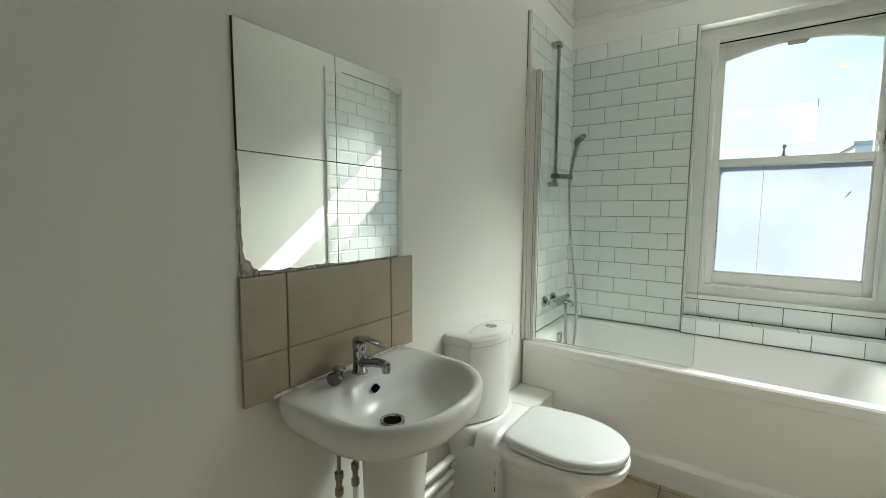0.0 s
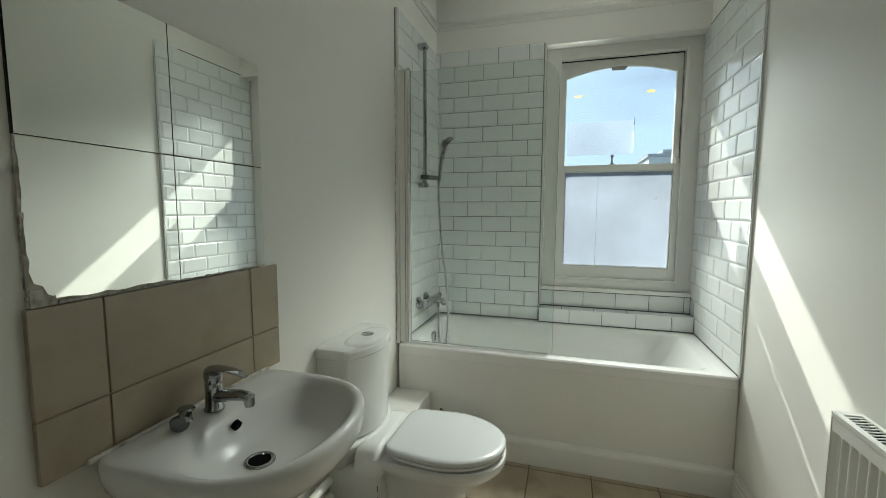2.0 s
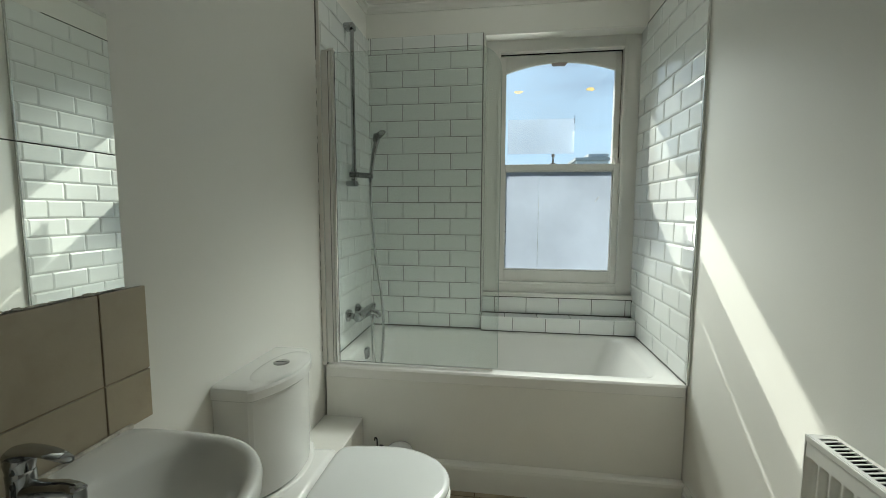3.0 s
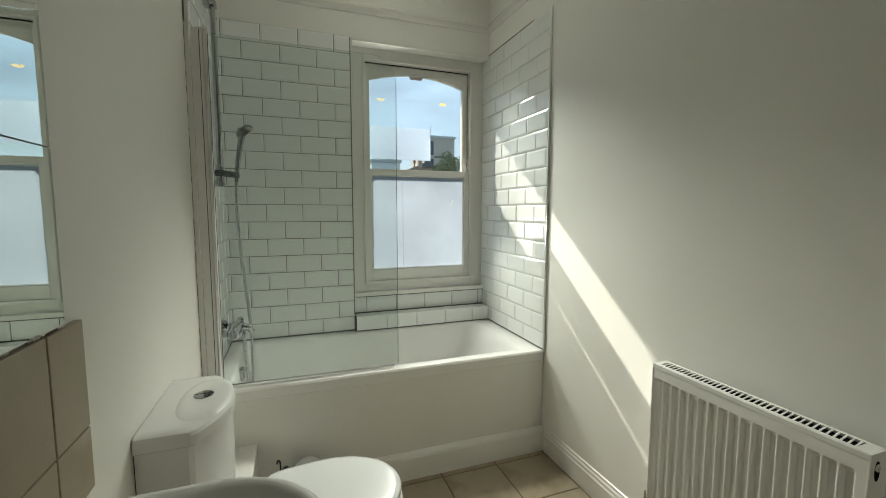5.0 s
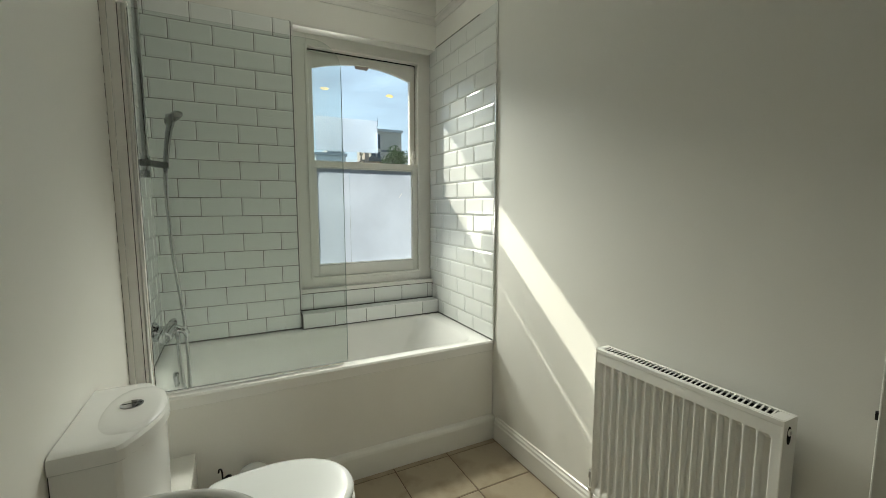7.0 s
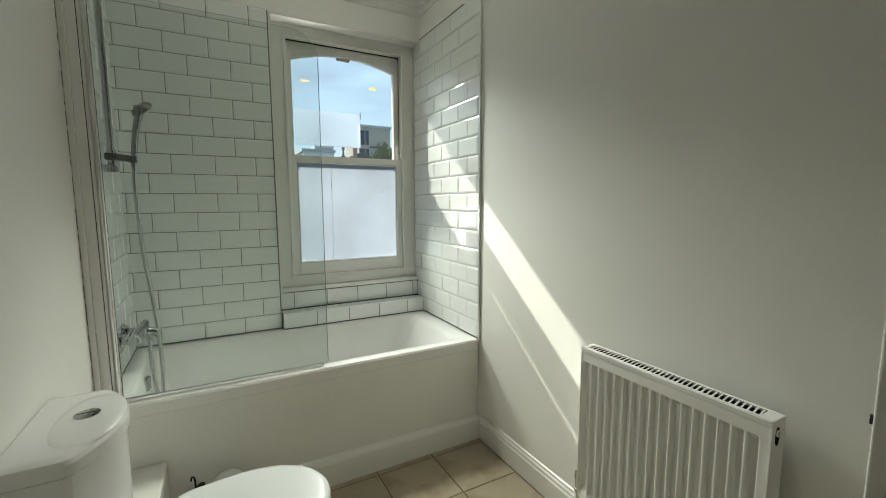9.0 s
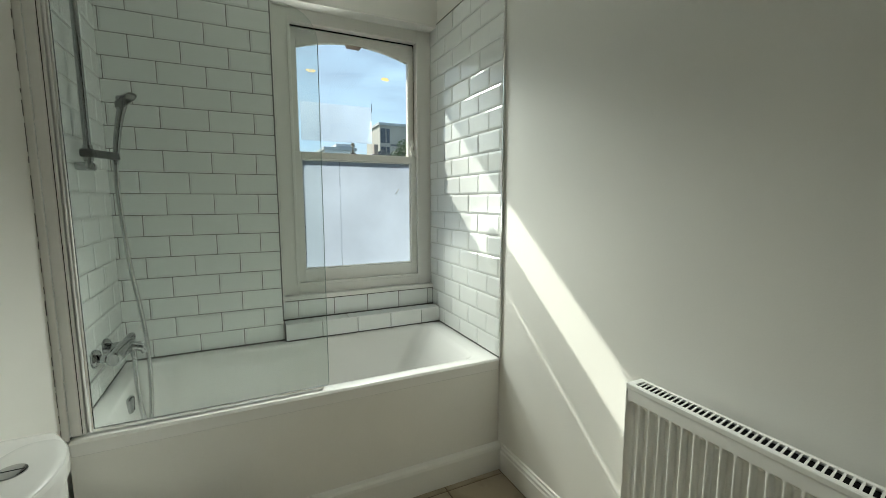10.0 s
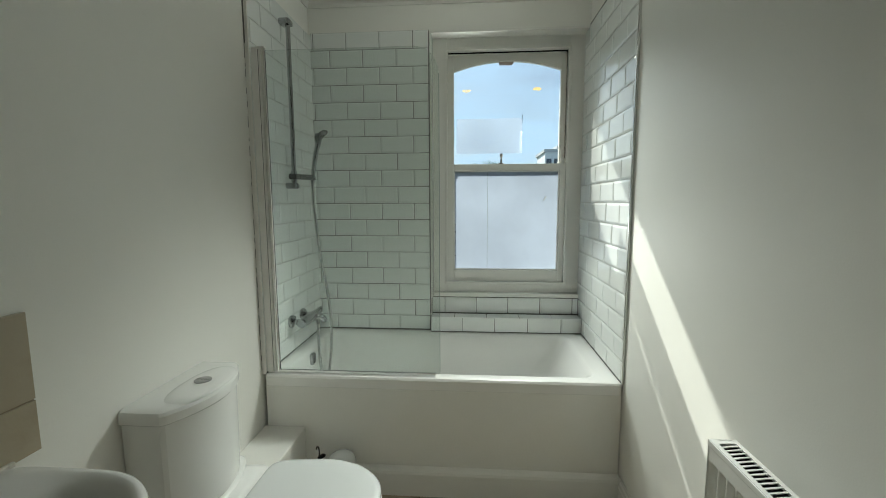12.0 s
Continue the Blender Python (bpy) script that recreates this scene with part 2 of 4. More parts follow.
def oval(cx, cy, z, front, back, half, n=40, pf=2.2, pb=4.0, taper=0.0):
    """A ring in plan: rounded towards +x, squarer towards -x."""
    ring = []
    for k in range(n):
        a = 2 * math.pi * k / n
        c, s = math.cos(a), math.sin(a)
        p = pf if c > 0 else pb
        x = (front if c > 0 else back) * math.copysign(abs(c) ** (2 / p), c)
        y = half * math.copysign(abs(s) ** (2 / p), s) * (1 - taper * (max(0.0, -x) / back) ** 1.6)
        ring.append((cx + x, cy + y, z))
    return ring


def prism(bm, outline, axis, a, b):
    """Extrudes an outline of (u, v) along an axis from a to b."""
    def at(u, v, w):
        return {"x": (w, u, v), "y": (u, w, v), "z": (u, v, w)}[axis]
    return loft(bm, [[at(u, v, a) for u, v in outline], [at(u, v, b) for u, v in outline]])

# ---- structure ----
WL = -0.010  # face of the left plaster; its tiles stand out to 0
W, BACK, FRONT, TOP = 1.71, 0.38, -3.20, 2.95
RV_L, RV_T, SILL = 0.746, 2.454, 0.80
FACE = 0.10  # plane of the window's box frame

wall_left = tagged(part("wall_left", boxes(((-0.14, FRONT - 1.2, 0), (WL, BACK, TOP))), WALL), "off-white painted plaster wall", "wall", kind="structure")
wall_right = tagged(part("wall_right", boxes(((W, FRONT - 1.2, 0), (W + 0.14, BACK, TOP))), WALL), "off-white painted plaster wall", "wall", kind="structure")
wall_back = tagged(part("wall_back", boxes(
    ((WL, 0, 0), (W, BACK, 0.585)), ((WL, 0, 0.585), (RV_L, BACK, TOP)), ((RV_L, 0.06, 0.585), (W, BACK, SILL)),
    ((RV_L, 0, RV_T), (W, BACK, TOP)),
    ((RV_L, 0.215, SILL), (0.80, BACK, RV_T)), ((1.66, 0.215, SILL), (W, BACK, RV_T)), ((0.80, 0.215, 2.42), (1.66, BACK, RV_T)),
    ((0.80, 0.215, SILL), (1.66, BACK, 0.87))), WALL), "off-white painted plaster wall round a sash window", "wall", kind="structure")
wall_front = tagged(part("wall_front", boxes(
    ((WL, FRONT - 0.12, 0), (0.80, FRONT, TOP)), ((1.60, FRONT - 0.12, 0), (W, FRONT, TOP)), ((0.80, FRONT - 0.12, 2.04), (1.60, FRONT, TOP))), WALL),
    "off-white painted plaster wall with a doorway", "wall", kind="structure")
wall_hall = tagged(part("wall_hall", boxes(((-0.14, FRONT - 1.3, 0), (W + 0.14, FRONT - 1.2, TOP))), WALL), "off-white painted hall wall", "wall", kind="structure")
floor = tagged(part("floor", boxes(((-0.14, FRONT - 1.3, -0.2), (W + 0.14, BACK, -0.003))), FLOOR_GROUT), "floor of beige stone-look tiles with dark joints", "floor", kind="structure")
ceiling = tagged(part("ceiling", boxes(((-0.14, FRONT - 1.3, TOP), (W + 0.14, BACK, TOP + 0.15))), CEIL), "white painted ceiling", "ceiling", kind="structure")


def rail_profile():
    """Section of the picture rail: distance from the wall, height."""
    return [(0, 2.605), (0.006, 2.605), (0.009, 2.622), (0.016, 2.634), (0.024, 2.640), (0.026, 2.652), (0.020, 2.660), (0, 2.664)]


for wall, axis, a, b, turn in ((wall_back, "x", 0.0, W, lambda d, z: (-d, z)),
                               (wall_left, "y", FRONT, 0.0, lambda d, z: (WL + d, z)),
                               (wall_right, "y", FRONT, 0.0, lambda d, z: (W - d, z))):
    tagged(part("picture_rail", prism(bmesh.new(), [turn(d, z) for d, z in rail_profile()], axis, a, b), GLOSS), "white painted moulded picture rail on the wall", "trim", kind="structure")

SKIRT = [(0, 0.0), (0.017, 0.0), (0.017, 0.098), (0.013, 0.106), (0.012, 0.118), (0.007, 0.126), (0.006, 0.136), (0, 0.14)]
tagged(part("baseboard", prism(bmesh.new(), [(W - d, z) for d, z in SKIRT], "y", FRONT, -0.795), GLOSS), "white glossy moulded skirting board along the wall", "baseboard", kind="structure")
tagged(part("baseboard", prism(bmesh.new(), [(WL + d, z) for d, z in SKIRT], "y", FRONT, -1.18), GLOSS), "white glossy moulded skirting board along the wall", "baseboard", kind="structure")

# floor tiles, about 0.31 m apart
PITCH = 0.31


def slab_tile(w, h, t, bev, mat, name):
    bm = bmesh.new()
    def ring(i, z):
        return [(-w / 2 + i, -h / 2 + i, z), (w / 2 - i, -h / 2 + i, z), (w / 2 - i, h / 2 - i, z), (-w / 2 + i, h / 2 - i, z)]
    loft(bm, [ring(0, 0), ring(0, t - bev), ring(bev, t)])
    me = bpy.data.meshes.new(name)
    bmesh.ops.recalc_face_normals(bm, faces=bm.faces)
    bm.to_mesh(me)
    bm.free()
    me.materials.append(mat)
    return me


def cells(start, pitch, lo, hi, gap):
    """Spans of tiles between lo and hi, with joints at start + k * pitch."""
    k, out = math.floor((lo - start) / pitch) - 1, []
    while start + k * pitch < hi:
        a, b = max(lo, start + k * pitch + gap / 2), min(hi, start + (k + 1) * pitch - gap / 2)
        if b - a > 0.006:
            out.append((a, b))
        k += 1
    return out


shared = {}


def lay(parent, name, mesh_of, key, m):
    if key not in shared:
        shared[key] = mesh_of()
    ob = new(name, shared[key])
    ob.parent = parent
    ob.matrix_basis = m
    return ob


def lay_floor():
    for x0, x1 in cells(0.762, PITCH, 0.0, W, 0.006):
        for y0, y1 in cells(-0.82, PITCH, FRONT, -0.76, 0.006):
            w, h = round(x1 - x0, 3), round(y1 - y0, 3)
            lay(floor, "floor_tile", lambda: slab_tile(w, h, 0.004, 0.002, FLOOR_TILE, "floor_tile"), ("floor", w, h),
                pose((x0 + x1) / 2, (y0 + y1) / 2, -0.004))


def metro(w, h, cl, cr, cb, ct, name):
    """A bevelled metro tile lying in the xy plane; a cut side has no bevel."""
    bm, b, t0, t1 = bmesh.new(), 0.010, 0.0038, 0.0066
    def ring(i, z):
        l, r, d, u = (0 if cl else i), (0 if cr else i), (0 if cb else i), (0 if ct else i)
        return [(-w / 2 + l, -h / 2 + d, z), (w / 2 - r, -h / 2 + d, z), (w / 2 - r, h / 2 - u, z), (-w / 2 + l, h / 2 - u, z)]
    loft(bm, [ring(0, 0), ring(0, t0), ring(b * 0.92, t1 - 0.0003), ring(b * 1.12, t1)], cap0=False)
    me = bpy.data.meshes.new(name)
    bmesh.ops.recalc_face_normals(bm, faces=bm.faces)
    bm.to_mesh(me)
    bm.free()
    me.materials.append(GLAZE)
    return me


TILE_W, TILE_H, ROW0 = 0.208, 0.1045, 2.458  # joint to joint; top line of the field
rng = random.Random(4)


def lay_metro(parent, u0, u1, z0, z1, first, place):
    """Rows of half-bonded tiles from the top line down; first: joint of the top row. place(u, z): pose of a tile."""
    row, z = 0, ROW0
    while z > z0 + 0.004:
        hi, lo = min(z - 0.0017, z1), max(z - TILE_H + 0.0017, z0)
        if hi - lo > 0.01:
            for a, b in cells(first + (row % 2) * TILE_W / 2, TILE_W, u0, u1, 0.0034):
                w, h = round(b - a, 3), round(hi - lo, 3)
                cut_l, cut_r = a <= u0 + 1e-6, b >= u1 - 1e-6
                if w > 0.2:
                    cut_l = cut_r = False
                cb, ct = lo <= z0 + 1e-6 and h < 0.098, hi >= z1 - 1e-6 and h < 0.098
                lay(parent, "tile", lambda: metro(w, h, cut_l, cut_r, cb, ct, "metro_tile"), ("metro", w, h, cut_l, cut_r, cb, ct),
                    place((a + b) / 2, (hi + lo) / 2) @ pose(0, 0, rng.uniform(-0.0003, 0.0003), rng.uniform(-0.25, 0.25), rng.uniform(-0.2, 0.2), 0))
        z -= TILE_H
        row += 1


RIM = 0.585
part("grout", boxes(((0.006, -0.004, RIM), (RV_L - 0.004, 0, ROW0))), GROUT, wall_back)
part("grout", boxes(((WL, -0.752, RIM), (0.004, 0.0, 2.437))), SIDE_GROUT, wall_left)
part("grout", boxes(((W - 0.004, -0.760, RIM), (W, 0.10, ROW0))), SIDE_GROUT, wall_right)


def lay_walls():
    lay_metro(wall_back, 0.008, RV_L - 0.006, RIM + 0.008, ROW0, 0.008 + 0.012, lambda u, z: pose(u, -0.003, z, 90, 0, 0))
    lay_metro(wall_left, -0.752, -0.008, RIM + 0.008, 2.437, -0.11, lambda u, z: pose(0.003, u, z, 90, 0, 90))
    lay_metro(wall_right, -0.760, 0.098, RIM + 0.008, ROW0, -0.640, lambda u, z: pose(W - 0.003, u, z, 90, 0, -90))


# edge trims of the tiled field
part("tile_trim", boxes(((W - 0.012, -0.770, RIM), (W, -0.760, ROW0 + 0.004)), bevel=0.003), ALU, wall_right)
part("tile_trim", boxes(((WL, -0.760, RIM), (0.010, -0.752, 2.441)), bevel=0.003), GLOSS, wall_left)
part("mould_edge", boxes(((WL, -0.7622, 2.13), (-0.004, -0.7602, 2.438))), EDGE_TRIM, wall_left, "thin grey edge of the tiling")
part("tile_trim", boxes(((RV_L - 0.006, -0.012, 0.70), (RV_L, 0.002, RV_T)), bevel=0.003), EDGE_TRIM, wall_back)
part("sealant", boxes(((0.004, -0.012, RIM), (RV_L, 0, RIM + 0.009)), ((0.0, -0.75, RIM), (0.012, -0.012, RIM + 0.009)),
                      ((W - 0.012, -0.76, RIM), (W, -0.05, RIM + 0.009)), bevel=0.003), GROUT, wall_back)
part("top_crack", boxes(((W - 0.0075, -0.58, ROW0 + 0.0002), (W, -0.004, ROW0 + 0.0042))), MOULD, wall_right, "dark cracked joint above the top tiles")
part("corner_joint", boxes(((0.0045, -0.0065, RIM + 0.01), (0.0080, -0.0042, ROW0))), GROUT, wall_back, "grey grouted corner between the tiled walls")
spots_bm = bmesh.new()
rs = random.Random(21)
z = RIM + 0.02
while z < ROW0 - 0.05:
    h = rs.uniform(0.01, 0.09)
    y = -0.7615 + rs.uniform(-0.0012, 0.0012)
    box(spots_bm, (WL, y - rs.uniform(0.0004, 0.0014), z), (WL + 0.0015, y + 0.001, z + h))
    z += h + rs.uniform(0.004, 0.05)
tagged(part("mould_line", spots_bm, EDGE_TRIM, wall_left, "broken dark mould line beside the tile edge"), kind="stuff")

# ---- ledge under the window ----
ledge = tagged(part("window_ledge", boxes(((RV_L + 0.001, -0.045, RIM), (W, 0.06, 0.678))), GROUT), "white tiled ledge between the bath and the window sill", "ledge", kind="structure")

part("black_joint", boxes(((RV_L + 0.004, 0.0565, 0.679), (W - 0.004, 0.0600, 0.797)), ((RV_L + 0.006, 0.046, 0.679), (W - 0.012, 0.0565, 0.6868))), MOULD, ledge, "blackened joints round the riser tiles")


def lay_ledge():
    def plain(w, h):
        return lambda: slab_tile(w, h, 0.006, 0.0015, GLAZE, "ledge_tile")
    for joint, lo, hi, place in ((0.951, RIM + 0.008, 0.683, lambda u, z: pose(u, -0.045, z, 90, 0, 0)),
                                 (1.041, 0.689, 0.791, lambda u, z: pose(u, 0.06, z, 90, 0, 0))):
        for a, b in cells(joint, 0.2075, RV_L + 0.006, W - 0.012, 0.003):
            w, h = round(b - a, 3), round(hi - lo, 3)
            lay(ledge, "tile", plain(w, h), ("plain", w, h), place((a + b) / 2, (hi + lo) / 2))
    for a, b in cells(0.90, 0.2075, RV_L + 0.006, W - 0.014, 0.003):
        w, h = round(b - a, 3), 0.092
        lay(ledge, "tile", plain(w, h), ("plain", w, h), pose((a + b) / 2, -0.003, 0.679))


# ---- sash window ----
window = thing("window_1", (1.23, FACE, SILL), "white painted wooden sash window with a clear arched upper pane and a frosted lower pane", "window", kind="structure")


def win(name, bm, mat, parent=None, label="", smooth=False):
    ob = part(name, bm, mat, None, label, smooth)
    ob.parent = parent or window
    if not parent:
        ob.matrix_parent_inverse = Matrix.Translation(window.location).inverted()
    return ob


SL, SR = 0.846, 1.614      # inside of the box frame
FT, FB = 2.372, 0.885
GL, GR = 0.889, 1.574      # glass
# lining of the opening and the box frame
win("lining", boxes(((RV_L, 0.0, SILL), (RV_L + 0.012, FACE, RV_T)), ((RV_L, 0.0, RV_T - 0.012), (W, FACE, RV_T))), GLOSS)
frame_bm = boxes(((RV_L + 0.002, FACE, 0.822), (SL, 0.215, RV_T - 0.002)), ((SR, FACE, 0.822), (W - 0.002, 0.215, RV_T - 0.002)),
                 ((SL, FACE, FT), (SR, 0.215, RV_T - 0.002)), ((SL, FACE, 0.822), (SR, 0.215, FB)), bevel=0.002)
win("window_frame", frame_bm, GLOSS)
bead = boxes(((SL - 0.012, FACE - 0.010, FB - 0.012), (SL + 0.006, FACE + 0.012, FT + 0.012)), ((SR - 0.006, FACE - 0.010, FB - 0.012), (SR + 0.012, FACE + 0.012, FT + 0.012)),
             ((SL, FACE - 0.010, FT - 0.004), (SR, FACE + 0.012, FT + 0.012)), ((SL, FACE - 0.010, FB - 0.012), (SR, FACE + 0.012, FB + 0.006)), bevel=0.003)
win("staff_bead", bead, GLOSS)
win("window_sill", boxes(((RV_L + 0.004, 0.048, SILL - 0.004), (W - 0.006, 0.16, 0.822)), bevel=0.005), GLOSS)
# black strips stand for the shade between the upper sash and the frame
win("sash_gap", boxes(((SL + 0.006, 0.150, FT - 0.007), (SR - 0.006, 0.154, FT)), ((SR - 0.009, 0.150, 1.70), (SR - 0.004, 0.154, FT))), SHADE_BLACK, label="black strip for the shade above the upper sash")

# upper sash, outside, with an arched head
UY0, UY1 = 0.160, 0.200
ARCH = [(GL + (GR - GL) * k / 24, 2.262 + 0.060 * (1 - ((k - 12) / 12) ** 2)) for k in range(25)]
upper = win("upper_sash", boxes(((SL, UY0, 1.62), (GL, UY1, FT - 0.012)), ((GR, UY0, 1.62), (SR, UY1, FT - 0.008)), ((GL, UY0, 1.636), (GR, UY1, 1.668)), bevel=0.003), GLOSS)
head_bm = bmesh.new()
for (xa, za), (xb, zb) in zip(ARCH, ARCH[1:]):
    prism(head_bm, [(xa, za), (xb, zb), (xb, FT - 0.011), (xa, FT - 0.011)], "y", UY0, UY1)
bmesh.ops.remove_doubles(head_bm, verts=head_bm.verts, dist=0.0002)
win("arched_head", head_bm, GLOSS, upper)
arch_bead = bmesh.new()
tube(arch_bead, [(x, UY0 + 0.004, z - 0.001) for x, z in ARCH], 0.006, 6)
win("arch_bead", arch_bead, GLOSS, upper)
pane_u = win("upper_pane", boxes(((GL - 0.004, 0.182, 1.66), (GR + 0.004, 0.186, 2.335))), GLASS, upper, "clear glass with tape and film marks")
# sheet of film, tape and stains stuck on the clear pane
win("film_patch", boxes(((0.905, 0.2030, 1.7415), (1.340, 0.2045, 1.968))), PATCH, upper, "whitish film rectangle on the glass")


def blot(cx, cz, rx, rz, seed):
    r = random.Random(seed)
    pts = [(cx + rx * math.cos(a) * r.uniform(0.7, 1.1), cz + rz * math.sin(a) * r.uniform(0.7, 1.1)) for a in (2 * math.pi * k / 14 for k in range(14))]
    return prism(bmesh.new(), pts, "y", 0.1805, 0.1815)


win("stain", blot(0.972, 2.142, 0.034, 0.011, 1), STAIN, upper, "yellow smudge")
win("stain", blot(1.428, 2.146, 0.028, 0.013, 2), STAIN, upper, "yellow smudge")
win("tape", prism(bmesh.new(), [(1.175, 2.325), (1.285, 2.325), (1.262, 2.296), (1.182, 2.298)], "y", 0.1805, 0.1815), TAPE, upper, "brown tape")
win("scratch", boxes(((1.334, 0.1790, 1.93), (1.337, 0.1798, 1.985))), RUBBER, upper, "dark tape edge")

# lower sash, inside, frosted
LY0, LY1 = 0.118, 0.156
lower = win("lower_sash", boxes(((SL + 0.002, LY0, FB + 0.004), (GL, LY1, 1.664)), ((GR, LY0, FB + 0.004), (SR - 0.002, LY1, 1.664)),
                                ((GL, LY0, 1.622), (GR, LY1, 1.664)), ((GL, LY0, FB + 0.004), (GR, LY1, 0.966)), bevel=0.003), GLOSS)
putty = boxes(((GL, LY0 + 0.010, 0.966), (GL + 0.007, LY0 + 0.02, 1.622)), ((GR - 0.007, LY0 + 0.010, 0.966), (GR, LY0 + 0.02, 1.622)),
              ((GL, LY0 + 0.010, 0.966), (GR, LY0 + 0.02, 0.974)), ((GL, LY0 + 0.010, 1.614), (GR, LY0 + 0.02, 1.622)), bevel=0.002)
win("glazing_bead", putty, GLOSS, lower)
win("lower_pane", boxes(((GL - 0.003, 0.140, 0.96), (GR + 0.003, 0.144, 1.63))), GLASS, lower, "glass behind frosted film")
win("frosted_film", boxes(((GL + 0.006, 0.1370, 0.966), (1.1120, 0.1382, 1.622)), ((1.1138, 0.1370, 0.966), (GR - 0.003, 0.1382, 1.622))), FROST, lower, "white frosted film in two strips")
chip = bmesh.new()
rc = random.Random(8)
for k in range(9):
    z = 1.06 + 0.026 * k + rc.uniform(-0.006, 0.006)
    box(chip, (GL + 0.004, 0.1355, z), (GL + 0.004 + rc.uniform(0.004, 0.009), 0.1365, z + rc.uniform(0.006, 0.022)))
win("peeled_edge", chip, RUBBER, lower, "dark peeled edge of the film")
win("film_scuff", prism(bmesh.new(), [(1.470, 1.420), (1.478, 1.424), (1.497, 1.452), (1.492, 1.456)], "y", 0.1355, 0.1365), GLOSS, lower, "white scuff")
# fastener on the meeting rail, horn and cord
fast = bmesh.new()
tube(fast, [(1.199, 0.14, 1.664), (1.199, 0.14, 1.672)], 0.018, 14)
tube(fast, [(1.199, 0.14, z) for z in (1.670, 1.692, 1.698, 1.706, 1.716, 1.726, 1.733)], [0.007, 0.007, 0.004, 0.004, 0.011, 0.011, 0.004], 12)
win("sash_fastener", fast, STEEL, None, "dark metal sash fastener", True)
horn = bmesh.new()
tube(horn, curve_points([(1.588, 0.128, 1.655), (1.590, 0.124, 1.690), (1.580, 0.124, 1.712), (1.590, 0.124, 1.735), (1.588, 0.128, 1.762)], 5), 0.009, 10)
win("sash_hook", horn, GLOSS, None, "white painted hook", True)
cord = bmesh.new()
tube(cord, [(1.604, 0.150, 1.70), (1.605, 0.150, 2.35)], 0.003, 6)
win("sash_cord", cord, SEAL)

# ---- bath ----
bath = thing("bathtub", (W / 2, -0.38, 0), "white acrylic bathtub with a painted panel, fitted between three tiled walls", "bathtub")


def sub(root):
    def make(name, bm, mat, parent=None, label="", smooth=False, sharp=0.6):
        ob = part(name, bm, mat, None, label, smooth, sharp)
        ob.parent = parent or root
        if parent is None:
            ob.matrix_parent_inverse = Matrix.Translation(root.location).inverted()
        return ob
    return make


def rounded(x0, x1, y0, y1, z, r, n=7):
    ring = []
    for cx, cy, a0 in ((x1 - r, y1 - r, 0), (x0 + r, y1 - r, 90), (x0 + r, y0 + r, 180), (x1 - r, y0 + r, 270)):
        for k in range(n):
            a = radians(a0 + 90 * k / (n - 1))
            ring.append((cx + r * math.cos(a), cy + r * math.sin(a), z))
    return ring


bp = sub(bath)
BF = -0.766
tub = bmesh.new()
loft(tub, [rounded(0.004, W - 0.004, BF + 0.016, -0.004, RIM - 0.060, 0.012), rounded(0.004, W - 0.004, BF + 0.009, -0.004, RIM - 0.060, 0.012), rounded(0.004, W - 0.004, BF + 0.006, -0.004, RIM - 0.057, 0.012), rounded(0.004, W - 0.004, BF, -0.004, RIM - 0.010, 0.012),
           rounded(0.008, W - 0.008, BF + 0.007, -0.008, RIM - 0.001, 0.012), rounded(0.014, W - 0.014, BF + 0.014, -0.014, RIM, 0.012),
           rounded(0.075, W - 0.095, BF + 0.062, -0.070, RIM, 0.075), rounded(0.082, W - 0.105, BF + 0.070, -0.078, RIM - 0.005, 0.075),
           rounded(0.090, W - 0.125, BF + 0.078, -0.086, RIM - 0.022, 0.08), rounded(0.105, W - 0.19, BF + 0.092, -0.100, RIM - 0.14, 0.09),
           rounded(0.125, W - 0.28, BF + 0.115, -0.122, RIM - 0.30, 0.10), rounded(0.150, W - 0.33, BF + 0.140, -0.148, RIM - 0.36, 0.11),
           rounded(0.21, W - 0.40, BF + 0.20, -0.21, RIM - 0.385, 0.10)], cap0=False)
bp("tub", tub, ACRYLIC, smooth=True)
bp("bath_panel", boxes(((0.004, -0.757, 0.0), (W - 0.004, -0.740, RIM - 0.04)), bevel=0.002), GLOSS, None, "white painted bath panel")
bp("plinth", prism(bmesh.new(), [(-0.757, 0), (-0.790, 0), (-0.790, 0.112), (-0.786, 0.124), (-0.776, 0.132), (-0.757, 0.136)], "x", 0.197, W - 0.002), GLOSS, None, "white skirting on the bath panel")
ov = bmesh.new()
box(ov, (0.088, -0.432, 0.494), (0.113, -0.376, 0.562), 0.012)
plate = bp("overflow_plate", ov, CHROME, None, "chrome overflow with a stopper control", True)
hole = bmesh.new()
tube(hole, [(0.110, -0.404, 0.508), (0.1142, -0.404, 0.508)], 0.006, 12)
bp("overflow_hole", hole, SHADE_BLACK, plate)

# ---- shower ----
RX, RY = 0.048, -0.425
bar = thing("shower_rail", (RX, RY, 1.5), "chrome shower slide rail fixed to the white tiles", "shower rail")
bs = sub(bar)
rr = bmesh.new()
tube(rr, [(RX, RY, 1.50), (RX, RY, 2.37)], 0.0120, 18)
bs("rail", rr, CHROME, smooth=True)
for z in (1.510, 2.352):
    bk = bmesh.new()
    box(bk, (0.008, RY - 0.030, z - 0.016), (0.066, RY + 0.030, z + 0.016), 0.009)
    bs("wall_bracket", bk, CHROME, smooth=True)
sl = bmesh.new()
box(sl, (RX - 0.022, RY - 0.022, 1.545), (RX + 0.024, RY + 0.022, 1.575), 0.006)
HX0, HY0 = 0.108, -0.322
ax, ay = HX0 - RX, HY0 - RY
al = math.hypot(ax, ay)
